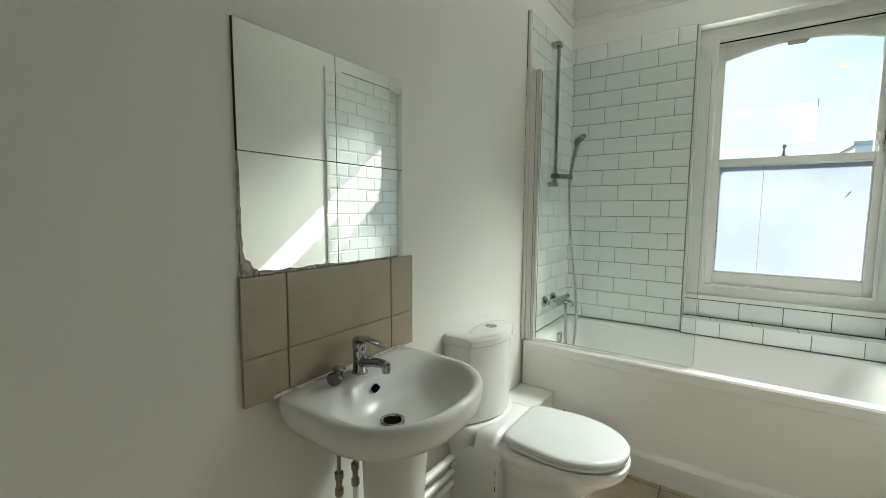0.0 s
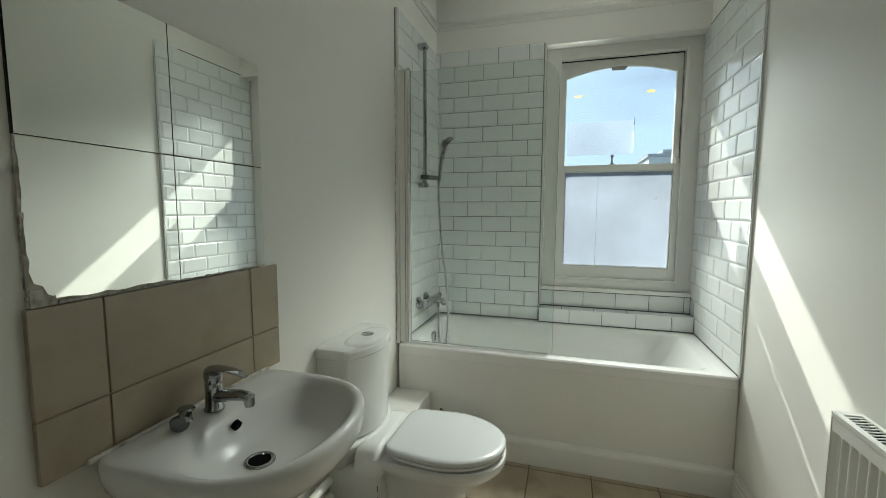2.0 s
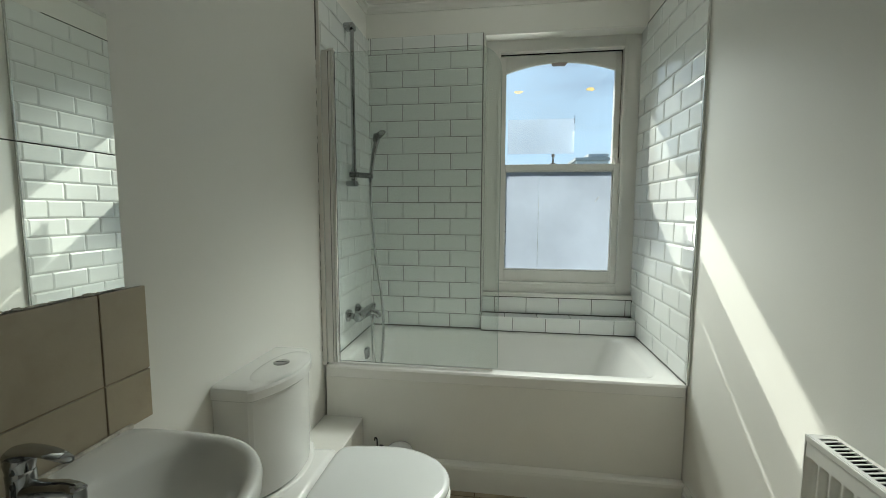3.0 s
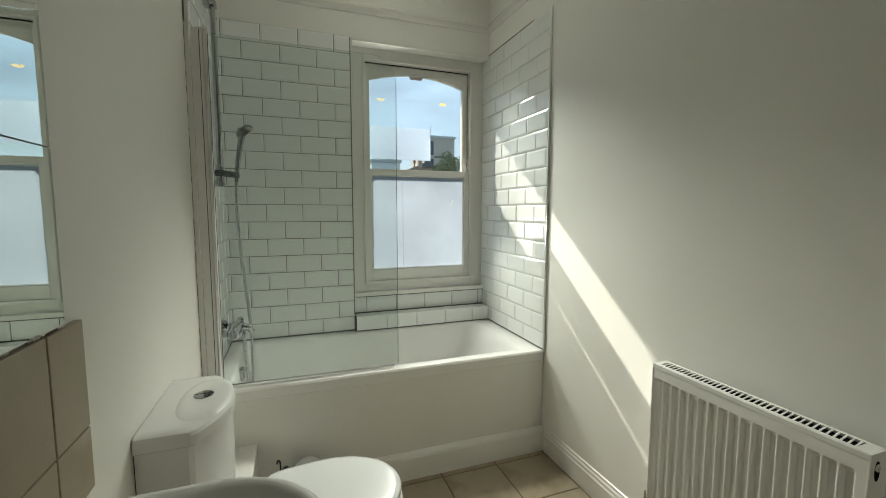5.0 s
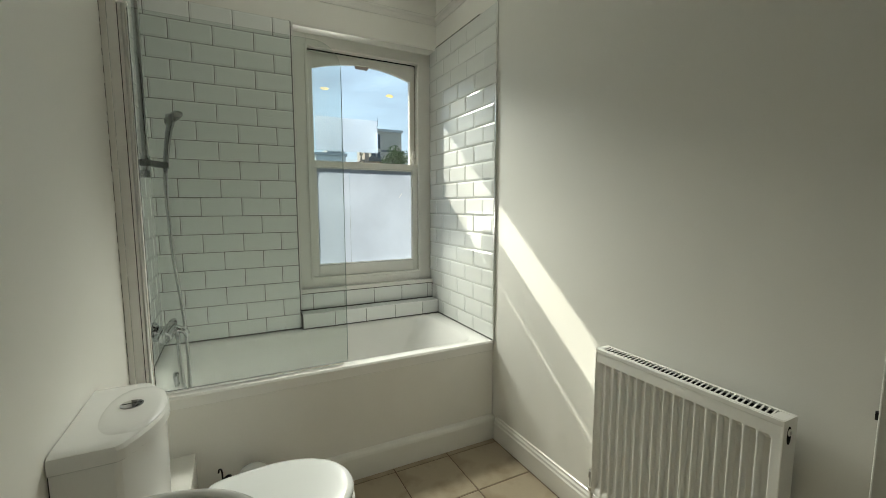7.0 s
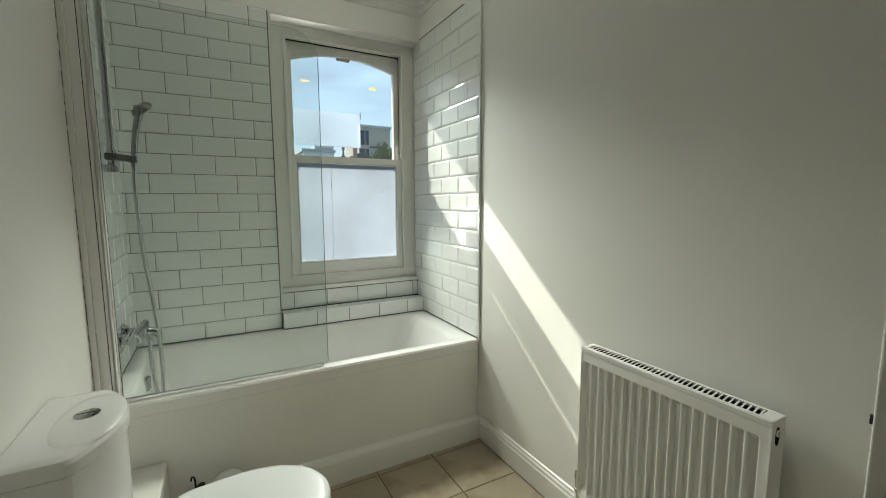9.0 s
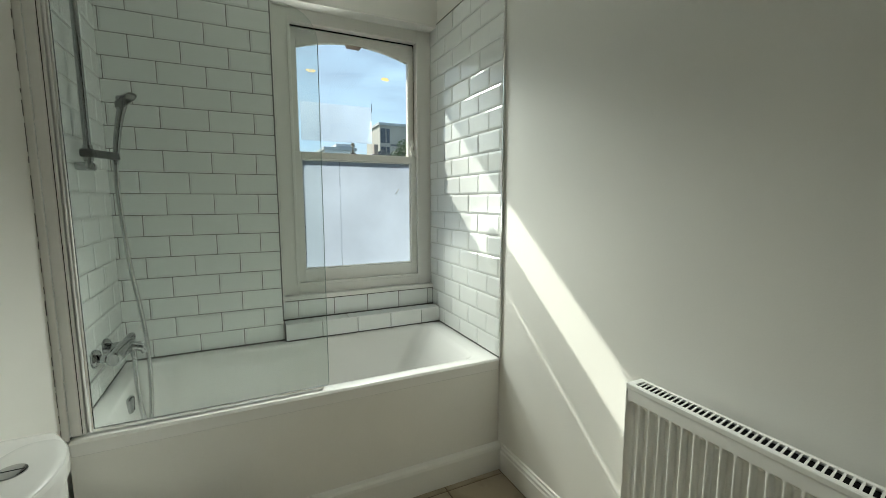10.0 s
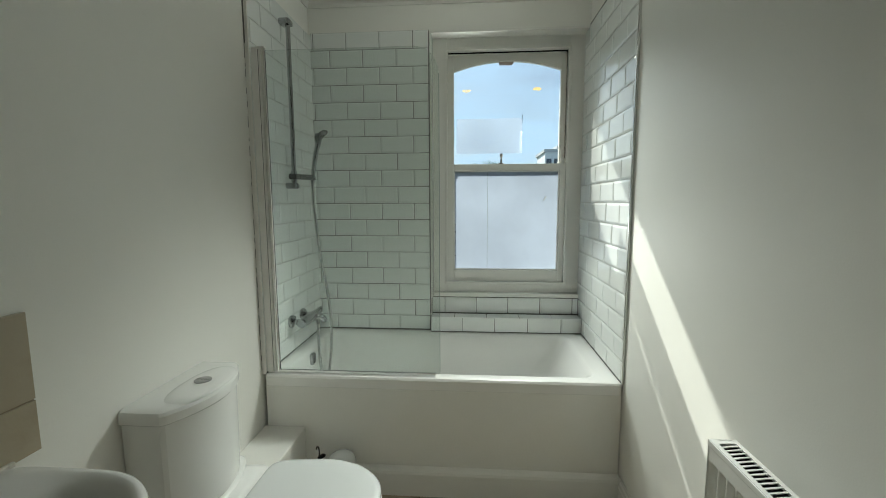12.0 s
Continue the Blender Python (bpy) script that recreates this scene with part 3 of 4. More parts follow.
ax, ay = ax / al, ay / al
arm = [(RX - ay * w * q + ax * l, RY + ax * w * q + ay * l) for l, w, q in ((-0.016, 0.012, -1), (al + 0.004, 0.013, -1), (al + 0.016, 0.008, -1), (al + 0.016, 0.008, 1), (al + 0.004, 0.013, 1), (-0.016, 0.012, 1))]
prism(sl, arm, "z", 1.546, 1.574)
bs("slider", sl, DARK_CHROME, None, "dark grey sliding holder")
cl = bmesh.new()
tube(cl, [(RX, RY, 1.530), (RX, RY, 1.534), (RX, RY, 1.588), (RX, RY, 1.592)], [0.014, 0.0165, 0.0165, 0.014], 18)
bs("slider_collar", cl, CHROME, smooth=True)

hand = thing("shower_handset", (HX0, HY0, 1.56), "chrome and grey hand shower in its holder", "shower head")
hs = sub(hand)
hb = bmesh.new()
tube(hb, curve_points([(HX0, HY0, 1.530), (HX0 + 0.006, HY0 + 0.006, 1.600), (HX0 + 0.015, HY0 + 0.018, 1.680), (HX0 + 0.026, HY0 + 0.034, 1.750)], 6), [0.011 + 0.004 * k / 18 for k in range(19)], 14)
hs("handle", hb, CHROME, smooth=True)
hd = bmesh.new()
d = Vector((0.62, 0.35, -0.70)).normalized()
c0 = Vector((HX0 + 0.040, HY0 + 0.050, 1.795))
tube(hd, [c0 - d * 0.022, c0 - d * 0.018, c0 - d * 0.004, c0 + d * 0.008, c0 + d * 0.012], [0.014, 0.034, 0.047, 0.049, 0.045], 24)
head = hs("spray_head", hd, DARKER_CHROME, None, "dark chrome spray head", True)
fc = bmesh.new()
tube(fc, [c0 + d * 0.0115, c0 + d * 0.0150], [0.042, 0.040], 24)
hs("spray_face", fc, STEEL, head, "grey nozzle face")
neck = bmesh.new()
tube(neck, [(HX0 + 0.026, HY0 + 0.034, 1.745), c0 - d * 0.012], [0.015, 0.024], 14)
hs("neck", neck, CHROME, smooth=True)

VX, VY, VZ = 0.078, -0.385, 0.758
hose = thing("shower_hose", (HX0, HY0, 1.5), "flexible ribbed chrome shower hose hanging into the bath", "shower hose")
ho = sub(hose)
line = curve_points([(HX0, HY0, 1.530), (0.103, -0.305, 1.42), (0.104, -0.272, 1.25), (0.109, -0.238, 1.08), (0.120, -0.190, 0.90), (0.130, -0.166, 0.72),
                     (0.136, -0.180, 0.57), (0.140, -0.235, 0.43), (0.140, -0.290, 0.365), (0.134, -0.335, 0.40), (0.124, -0.350, 0.50),
                     (0.114, -0.336, 0.62), (0.113, -0.328, 0.720)], 44)
hm = bmesh.new()
tube(hm, line, [0.0074 if k % 3 == 0 else 0.0104 for k in range(len(line))], 9)
ho("ribbed_hose", hm, HOSE, smooth=True, sharp=2.0)

mixer = thing("bath_mixer", (VX, VY, VZ), "chrome wall-mounted bath mixer tap with a lever", "tap")
mx = sub(mixer)
vb = bmesh.new()
tube(vb, [(VX, VY - 0.105, VZ), (VX, VY - 0.098, VZ), (VX, VY - 0.05, VZ), (VX + 0.004, VY + 0.05, VZ), (VX + 0.004, VY + 0.10, VZ), (VX + 0.004, VY + 0.105, VZ)], [0.022, 0.028, 0.029, 0.030, 0.028, 0.024], 18)
mx("body", vb, CHROME, smooth=True)
for s in (-0.075, 0.075):
    rb = bmesh.new()
    tube(rb, [(0.006, VY + s, VZ + 0.004), (0.018, VY + s, VZ + 0.004), (0.026, VY + s, VZ + 0.004), (0.030, VY + s, VZ + 0.003)], [0.036, 0.036, 0.031, 0.020], 20)
    rose = mx("rose", rb, CHROME, smooth=True)
    nb = bmesh.new()
    tube(nb, [(0.022, VY + s, VZ + 0.003), (0.05, VY + s, VZ + 0.002), (VX, VY + s, VZ)], [0.015, 0.018, 0.018], 6)
    mx("union_nut", nb, CHROME, rose)
sp = bmesh.new()
tube(sp, curve_points([(VX, VY + 0.055, VZ + 0.002), (VX + 0.035, VY + 0.060, VZ - 0.002), (VX + 0.062, VY + 0.066, VZ - 0.014), (VX + 0.072, VY + 0.070, VZ - 0.034)], 6), [0.021] * 7 + [0.018] * 6 + [0.0155] * 6, 14)
mx("spout", sp, CHROME, smooth=True)
lv = bmesh.new()
tube(lv, [(VX + 0.004, VY + 0.10, VZ), (VX + 0.004, VY + 0.125, VZ + 0.002), (VX + 0.006, VY + 0.16, VZ + 0.012), (VX + 0.008, VY + 0.178, VZ + 0.018)], [0.020, 0.023, 0.019, 0.012], 16)
mx("control_handle", lv, CHROME, smooth=True)
oc = bmesh.new()
tube(oc, [(0.108, -0.328, 0.745), (0.112, -0.328, 0.712)], 0.0115, 12)
mx("hose_outlet", oc, CHROME, smooth=True)

# ---- glass screen on the bath ----
SY, S_TOP = -0.728, 2.107
screen = thing("bath_screen", (0.03, SY, RIM), "clear glass bath screen with a chrome hinge profile", "shower screen")
sc = sub(screen)
sc("wall_profile", boxes(((0.002, SY - 0.014, RIM + 0.004), (0.038, SY + 0.014, S_TOP + 0.012)), bevel=0.004), PROFILE, None, "pale aluminium wall profile")
sc("hinge_seal", boxes(((0.038, SY - 0.009, RIM + 0.008), (0.0405, SY + 0.006, S_TOP + 0.006))), RUBBER, None, "thin black seal")
sc("hinge_cover", boxes(((0.0405, SY - 0.012, RIM + 0.006), (0.0500, SY + 0.010, S_TOP + 0.007)), bevel=0.002), WHITE_STRIP, None, "white hinge strip")
hp = bmesh.new()
tube(hp, [(0.060, SY, RIM + 0.006), (0.060, SY, S_TOP + 0.008)], 0.0105, 16)
sc("hinge_post", hp, BRIGHT, None, "polished hinge post", True)
sc("post_cap", boxes(((0.036, SY - 0.015, S_TOP + 0.008), (0.072, SY + 0.013, S_TOP + 0.016)), bevel=0.003), PROFILE, None, "end cap")
gx0, gx1, gz0, rad = 0.062, 0.862, RIM + 0.014, 0.12
outline = [(gx0, gz0), (gx1 - 0.008, gz0), (gx1, gz0 + 0.008)]
outline += [(gx1 - rad + rad * math.cos(radians(a)), S_TOP - rad + rad * math.sin(radians(a))) for a in range(0, 91, 6)] + [(gx0, S_TOP)]
sc("glass_panel", prism(bmesh.new(), outline, "y", SY - 0.0025, SY + 0.0025), SCREEN, None, "clear glass panel with a rounded corner").visible_shadow = False
sc("bottom_seal", boxes(((0.062, SY - 0.007, RIM + 0.001), (gx1 - 0.03, SY + 0.006, RIM + 0.016)), bevel=0.002), ALU, None, "clear and grey drip seal")
sc("seal_end", boxes(((gx1 - 0.034, SY - 0.009, RIM + 0.004), (gx1 - 0.022, SY + 0.008, RIM + 0.017)), bevel=0.002), ALU, None, "grey seal end")
edge_bm = bmesh.new()
box(edge_bm, (gx1 - 0.0015, SY - 0.0026, gz0 + 0.01), (gx1 + 0.0006, SY + 0.0026, S_TOP - rad))
sc("glass_edge", edge_bm, material("glass_edge", (0.28, 0.36, 0.33), 0.15, vary=0.1), None, "greenish ground glass edge")

# ---- toilet ----
TY = -1.375
toilet = thing("toilet", (0.3, TY, 0), "white ceramic close-coupled toilet with its lid down", "toilet")
to = sub(toilet)
pan = bmesh.new()
loft(pan, [oval(0.36, TY, 0.0, 0.20, 0.20, 0.105), oval(0.36, TY, 0.03, 0.195, 0.195, 0.100), oval(0.36, TY, 0.14, 0.185, 0.18, 0.092),
           oval(0.37, TY, 0.22, 0.185, 0.18, 0.098), oval(0.405, TY, 0.280, 0.215, 0.24, 0.128, pb=2.6), oval(0.44, TY, 0.330, 0.240, 0.28, 0.164, pb=3.2), oval(0.455, TY, 0.358, 0.251, 0.29, 0.188, pb=3.4),
           oval(0.458, TY, 0.378, 0.254, 0.30, 0.196, pb=3.6), oval(0.458, TY, 0.394, 0.254, 0.30, 0.196, pb=3.6), oval(0.458, TY, 0.400, 0.247, 0.294, 0.189, pb=3.6)])
to("pan", pan, CERAMIC, smooth=True)
to("pan_skirt", boxes(((0.0, TY - 0.150, 0.0), (0.238, TY + 0.150, 0.335)), bevel=0.012), CERAMIC, None, "boxed rear foot of the pan")
r = random.Random(17)
z = 0.02
while z < 0.27:
    h = r.uniform(0.006, 0.03)
    to("dirty_joint", boxes(((0.226, TY - 0.1512, z), (0.2285, TY - 0.149, z + h))), RUBBER)
    z += h + r.uniform(0.012, 0.04)


TC = TY + 0.002


def cistern_ring(z, grow, front=0.184, side=0.122, half=0.190, n=14):
    """Plan of the cistern: straight sides, slanted corners and a bowed front."""
    x0, hs_, s_, f_ = -0.007, half + grow, side + grow, front + grow
    ring = [(x0, TC + hs_, z), (x0, TC - hs_, z), (s_ - 0.012, TC - hs_, z), (s_, TC - hs_ + 0.008, z)]
    for k in range(n + 1):
        a = -1 + 2 * k / n
        ring.append((s_ + (f_ - s_) * (1 - abs(a) ** 2.0) + 0.004, TC + a * (hs_ - 0.014), z))
    return ring + [(s_, TC + hs_ - 0.008, z), (s_ - 0.012, TC + hs_, z)]


plat = bmesh.new()
loft(plat, [cistern_ring(0.24, -0.055), cistern_ring(0.30, -0.040), cistern_ring(0.345, -0.024), cistern_ring(0.385, -0.004), cistern_ring(0.418, 0.010),
            cistern_ring(0.432, 0.010), cistern_ring(0.439, 0.004), cistern_ring(0.441, -0.006)])
to("cistern_platform", plat, CERAMIC, smooth=True, sharp=0.9)
# thin black filler, the joint's shade given as colour
to("cistern_gap", loft(bmesh.new(), [cistern_ring(0.4405, -0.012), cistern_ring(0.4445, -0.012)]), SHADE_BLACK, None, "dark joint under the cistern")
ridge = bmesh.new()
loft(ridge, [[(0.15, y, 0.33), (0.262 - back, y, 0.33), (0.278 - back, y, 0.372 + lift * 0.4), (0.278 - back, y, 0.390 + lift * 0.2), (0.268 - back, y, 0.398), (0.256 - back, y, 0.400 + lift * 0.1),
              (0.246 - back, y, 0.403 + lift * 0.4), (0.236 - back, y, 0.408 + lift * 0.85), (0.224 - back, y, 0.410 + lift), (0.15, y, 0.406 + lift)]
             for y, lift, back in ((TY - 0.190, -0.040, 0.050), (TY - 0.187, -0.020, 0.026), (TY - 0.180, 0.0, 0.010), (TY - 0.165, 0.016, 0.002), (TY - 0.13, 0.025, 0.0), (TY, 0.027, 0.0),
                                   (TY + 0.13, 0.025, 0.0), (TY + 0.165, 0.016, 0.002), (TY + 0.180, 0.0, 0.010), (TY + 0.187, -0.020, 0.026), (TY + 0.190, -0.040, 0.050))])
to("seat_ledge", ridge, CERAMIC, None, "raised ceramic ledge behind the seat", True, 1.2)
cb = bmesh.new()
loft(cb, [cistern_ring(0.444, -0.008), cistern_ring(0.449, -0.004), cistern_ring(0.47, -0.003), cistern_ring(0.61, -0.001), cistern_ring(0.780, 0.0)])
to("cistern", cb, CERAMIC, smooth=True, sharp=0.33)
# black box added between cistern and wall in place of shade
to("rear_gap", boxes(((WL, TC - 0.186, 0.45), (-0.0065, TC + 0.186, 0.776))), SHADE_BLACK, None, "dark gap behind the cistern")
cl = bmesh.new()
loft(cl, [cistern_ring(0.777, 0.004), cistern_ring(0.781, 0.008), cistern_ring(0.807, 0.008), cistern_ring(0.816, 0.004), cistern_ring(0.8205, -0.006), cistern_ring(0.822, -0.02)])
lid = to("cistern_lid", cl, CERAMIC, smooth=True, sharp=0.42)
dome = bmesh.new()
loft(dome, [oval(0.112, TC, 0.8200, 0.078, 0.066, 0.150, pf=2.2, pb=2.2), oval(0.112, TC, 0.8240, 0.074, 0.058, 0.138, pf=2.2, pb=2.2), oval(0.112, TC, 0.8262, 0.066, 0.046, 0.11, pf=2.2, pb=2.2), oval(0.112, TC, 0.8272, 0.04, 0.03, 0.06, pf=2.2, pb=2.2)], cap0=False)
to("lid_dome", dome, CERAMIC, lid, smooth=True)
bt = bmesh.new()
tube(bt, [(0.112, TY + 0.012, 0.825), (0.112, TY + 0.012, 0.830), (0.112, TY + 0.012, 0.8315)], [0.027, 0.027, 0.023], 24)
button = to("flush_button", bt, CHROME, None, "chrome dual flush button", True)
to("button_split", boxes(((0.090, TY + 0.0115, 0.8312), (0.134, TY + 0.0135, 0.8320))), SHADE_BLACK, button)
seat = bmesh.new()
S0 = dict(pf=2.1, pb=9.0, taper=0.13)
loft(seat, [oval(0.455, TY, 0.407, 0.245, 0.177, 0.190, **S0), oval(0.455, TY, 0.410, 0.249, 0.180, 0.194, **S0), oval(0.455, TY, 0.420, 0.249, 0.180, 0.194, **S0), oval(0.455, TY, 0.423, 0.244, 0.177, 0.190, **S0)])
to("seat", seat, PLASTIC, smooth=True, sharp=0.9)
sl2 = bmesh.new()
loft(sl2, [oval(0.457, TY, 0.4240, 0.246, 0.196, 0.190, **S0), oval(0.457, TY, 0.4265, 0.252, 0.201, 0.196, **S0), oval(0.457, TY, 0.436, 0.252, 0.201, 0.196, **S0),
           oval(0.457, TY, 0.4425, 0.246, 0.196, 0.190, **S0), oval(0.457, TY, 0.4455, 0.228, 0.182, 0.174, **S0), oval(0.457, TY, 0.4470, 0.15, 0.13, 0.11, **S0)])
to("seat_lid", sl2, PLASTIC, smooth=True, sharp=1.2)
for s in (-0.08, 0.08):
    hg = bmesh.new()
    tube(hg, [(0.270, TY + s - 0.022, 0.419), (0.270, TY + s + 0.022, 0.419)], 0.010, 12)
    to("hinge", hg, PLASTIC, smooth=True)

# ---- wash basin ----
BY = -2.115
basin = thing("pedestal_basin", (0.2, BY, 0), "white ceramic wash basin on a pedestal against the wall", "sink")
ba = sub(basin)
bw = bmesh.new()
N = 56
loft(bw, [oval(0.20, BY, 0.722, 0.07, 0.10, 0.08, N), oval(0.20, BY, 0.727, 0.12, 0.14, 0.13, N, 2.1, 3), oval(0.20, BY, 0.740, 0.180, 0.175, 0.205, N, 2.2, 5), oval(0.20, BY, 0.760, 0.212, 0.202, 0.240, N, 2.25, 6),
          oval(0.20, BY, 0.786, 0.230, 0.206, 0.256, N, 2.3, 8), oval(0.20, BY, 0.815, 0.237, 0.207, 0.263, N, 2.3, 8), oval(0.20, BY, 0.838, 0.239, 0.207, 0.265, N, 2.3, 8), oval(0.20, BY, 0.848, 0.236, 0.207, 0.262, N, 2.3, 8),
          oval(0.20, BY, 0.8525, 0.228, 0.204, 0.256, N, 2.3, 8), oval(0.205, BY, 0.8515, 0.216, 0.165, 0.246, N, 2.3, 5),
          oval(0.230, BY, 0.845, 0.180, 0.132, 0.230, N, 2.25, 2.6), oval(0.235, BY, 0.828, 0.166, 0.122, 0.218, N, 2.2, 2.4), oval(0.235, BY, 0.795, 0.145, 0.106, 0.188, N, 2.1, 2.2),
          oval(0.232, BY - 0.006, 0.768, 0.112, 0.085, 0.140, N, 2, 2), oval(0.224, BY - 0.018, 0.754, 0.068, 0.056, 0.078, N, 2, 2), oval(0.218, BY - 0.028, 0.750, 0.024, 0.024, 0.024, N, 2, 2)])
ba("bowl", bw, CERAMIC, smooth=True, sharp=1.3)
pd = bmesh.new()
loft(pd, [oval(0.21, BY + 0.008, z, f, 0.11, f, 32, 2.2, 3) for z, f in ((0.0, 0.100), (0.03, 0.095), (0.06, 0.082), (0.2, 0.072), (0.5, 0.073), (0.62, 0.080), (0.738, 0.098))])
ba("pedestal", pd, CERAMIC, smooth=True)
# black plug gives the overflow hole's shade by colour
of = bmesh.new()
tube(of, [(0.1200, BY + 0.000, 0.815), (0.1315, BY + 0.000, 0.810)], [0.0125, 0.0125], 20)
ba("overflow_hole", of, SHADE_BLACK, None, "dark overflow hole")
wr = bmesh.new()
lathe(wr, 0.218, BY - 0.028, ((0.036, 0.750), (0.036, 0.7545), (0.033, 0.7565), (0.029, 0.7565), (0.026, 0.7545), (0.025, 0.751)), 28, False, False)
waste = ba("waste_ring", wr, CHROME, None, "chrome waste ring", True)
wh = bmesh.new()
lathe(wh, 0.218, BY - 0.028, ((0.0255, 0.7505), (0.0255, 0.7518)), 24)
ba("waste_hole", wh, SHADE_BLACK, waste)
ba("sealant", boxes(((0.006, BY - 0.262, 0.846), (0.016, BY + 0.262, 0.858)), bevel=0.003), SEAL)

TX, TYP = 0.066, BY - 0.006
tap = thing("basin_tap", (TX, TYP, 0.852), "chrome single-lever mixer tap on the basin", "tap")
tp = sub(tap)
tb = bmesh.new()
tube(tb, [(TX, TYP, 0.850), (TX, TYP, 0.855), (TX, TYP, 0.862), (TX, TYP, 0.90), (TX, TYP, 0.925), (TX, TYP, 0.935)], [0.027, 0.027, 0.0225, 0.021, 0.022, 0.019], 20)
tp("body", tb, CHROME, smooth=True)
ts = bmesh.new()
tube(ts, curve_points([(TX + 0.005, TYP, 0.888), (TX + 0.05, TYP, 0.897), (TX + 0.10, TYP, 0.903), (TX + 0.122, TYP, 0.898)], 5), [0.018] * 5 + [0.0155] * 5 + [0.014] * 6, 16)
tube(ts, [(TX + 0.115, TYP, 0.902), (TX + 0.117, TYP, 0.882), (TX + 0.117, TYP, 0.876)], [0.0145, 0.0135, 0.012], 16)
tp("spout", ts, CHROME, smooth=True)
th = bmesh.new()
tube(th, [(TX, TYP, 0.930), (TX, TYP, 0.946), (TX + 0.002, TYP, 0.958), (TX + 0.004, TYP, 0.964)], [0.021, 0.0235, 0.021, 0.010], 20)
spine = [(TX - 0.020, 0.950, 0.014, 0.016), (TX - 0.012, 0.962, 0.020, 0.013), (TX + 0.004, 0.969, 0.0215, 0.009), (TX + 0.030, 0.972, 0.019, 0.006),
         (TX + 0.060, 0.971, 0.0165, 0.0045), (TX + 0.088, 0.966, 0.0145, 0.004), (TX + 0.104, 0.960, 0.011, 0.0035), (TX + 0.110, 0.957, 0.005, 0.002)]
loft(th, [[(x, TYP + wd * math.cos(a), zc + ht * math.sin(a)) for a in (2 * math.pi * k / 18 for k in range(18))] for x, zc, wd, ht in spine])
tp("lever", th, CHROME, smooth=True)
tap.scale = (0.93, 0.93, 0.89)

knob = thing("basin_plug", (0.05, BY - 0.075, 0.852), "chrome plug knob lying on the back of the basin", "plug")
kn = sub(knob)
kb = bmesh.new()
tube(kb, [(0.052, BY - 0.075, 0.852), (0.052, BY - 0.075, 0.858), (0.052, BY - 0.075, 0.872), (0.052, BY - 0.075, 0.880), (0.052, BY - 0.075, 0.884)], [0.014, 0.012, 0.012, 0.020, 0.016], 18)
kn("stem", kb, CHROME, smooth=True)
# knob in darker metal: its reflection of the brown tiles is in the colour
kc = bmesh.new()
tube(kc, [(0.058, BY - 0.080, 0.872), (0.068, BY - 0.100, 0.870), (0.078, BY - 0.116, 0.868), (0.081, BY - 0.121, 0.8675)], [0.012, 0.013, 0.021, 0.018], 18)
kn("knob", kc, DARKER_CHROME, smooth=True)

# supply pipes under the basin
for dy, dx in ((-0.085, 0.055), (-0.025, 0.060)):
    pp = thing("supply_pipe", (dx, BY + dy, 0), "white water pipe with a dark isolating valve under the basin", "pipe", "basin supply pipes")
    ps = sub(pp)
    p1 = bmesh.new()
    tube(p1, [(dx, BY + dy, 0.0), (dx, BY + dy, 0.50)], 0.0085, 10)
    ps("pipe", p1, GLOSS, smooth=True)
    p2 = bmesh.new()
    y = BY + dy
    tube(p2, [(dx, y, 0.495), (dx, y, 0.515), (dx, y, 0.516), (dx, y, 0.545), (dx, y, 0.546), (dx, y, 0.566), (dx, y, 0.567), (dx, y, 0.742)], [0.013, 0.013, 0.009, 0.009, 0.013, 0.013, 0.0065, 0.0065], 8)
    ps("isolating_valve", p2, BRASS, None, "tarnished isolating valve")

# low pipes along the wall between basin and toilet
for k, z in enumerate((0.30, 0.235, 0.185)):
    pz = bmesh.new()
    tube(pz, curve_points([(0.055, -1.95, z), (0.055, -1.70, z), (0.055, -1.585, z)], 5), 0.017 if k == 0 else 0.014, 12)
    tagged(part("wall_pipe", pz, GLOSS, smooth=True), "white painted pipe running low along the wall", "pipe", "low wall pipes")

# boxed-in pipes between toilet and bath
tagged(part("pipe_boxing", boxes(((WL, -1.19, 0.0), (0.196, -0.757, 0.322)), bevel=0.006), GLOSS), "white painted pipe boxing against the wall and bath", "boxing", kind="structure")

# ---- mirror tiles and beige splashback ----
MY = (-2.441, -2.137, -1.836)
MZ = (1.180, 1.484, 1.790)


def mirror_tile(y0, y1, z0, z1, broken=()):
    ob = thing("mirror_tile", (0.0, (y0 + y1) / 2, z0), "square frameless mirror tile with a chipped corner and dark edges" if broken else "square frameless mirror tile with dark edges", "mirror", "mirror tiles")
    mk = sub(ob)
    g = 0.0013
    out = [(y0 + g, z1 - g), (y1 - g, z1 - g), (y1 - g, z0 + g)] + list(broken) + ([] if broken else [(y0 + g, z0 + g)])
    back = [(y0, z1), (y1, z1), (y1, z0), (y0, z0)]
    mk("backing", prism(bmesh.new(), back, "x", WL, -0.0048), SEAL if broken else MEDGE)
    mk("glass", prism(bmesh.new(), out, "x", -0.0045, -0.002), MIRROR)


r = random.Random(3)
base_chip = [(-2.137 - 0.0012 - (0.30 - 0.045) * k / 12, 1.180 + 0.004 + r.uniform(0, 0.005)) for k in range(1, 12)]
corner_chip = [(-2.400, 1.190), (-2.412, 1.200), (-2.418, 1.215), (-2.431, 1.222), (-2.437, 1.245), (-2.434, 1.262)]
side_chip = [(-2.4395 + r.uniform(0, 0.003), 1.28 + 0.018 * k) for k in range(11)]
mirror_tile(MY[0], MY[1], MZ[1], MZ[2])
mirror_tile(MY[1], MY[2], MZ[1], MZ[2])
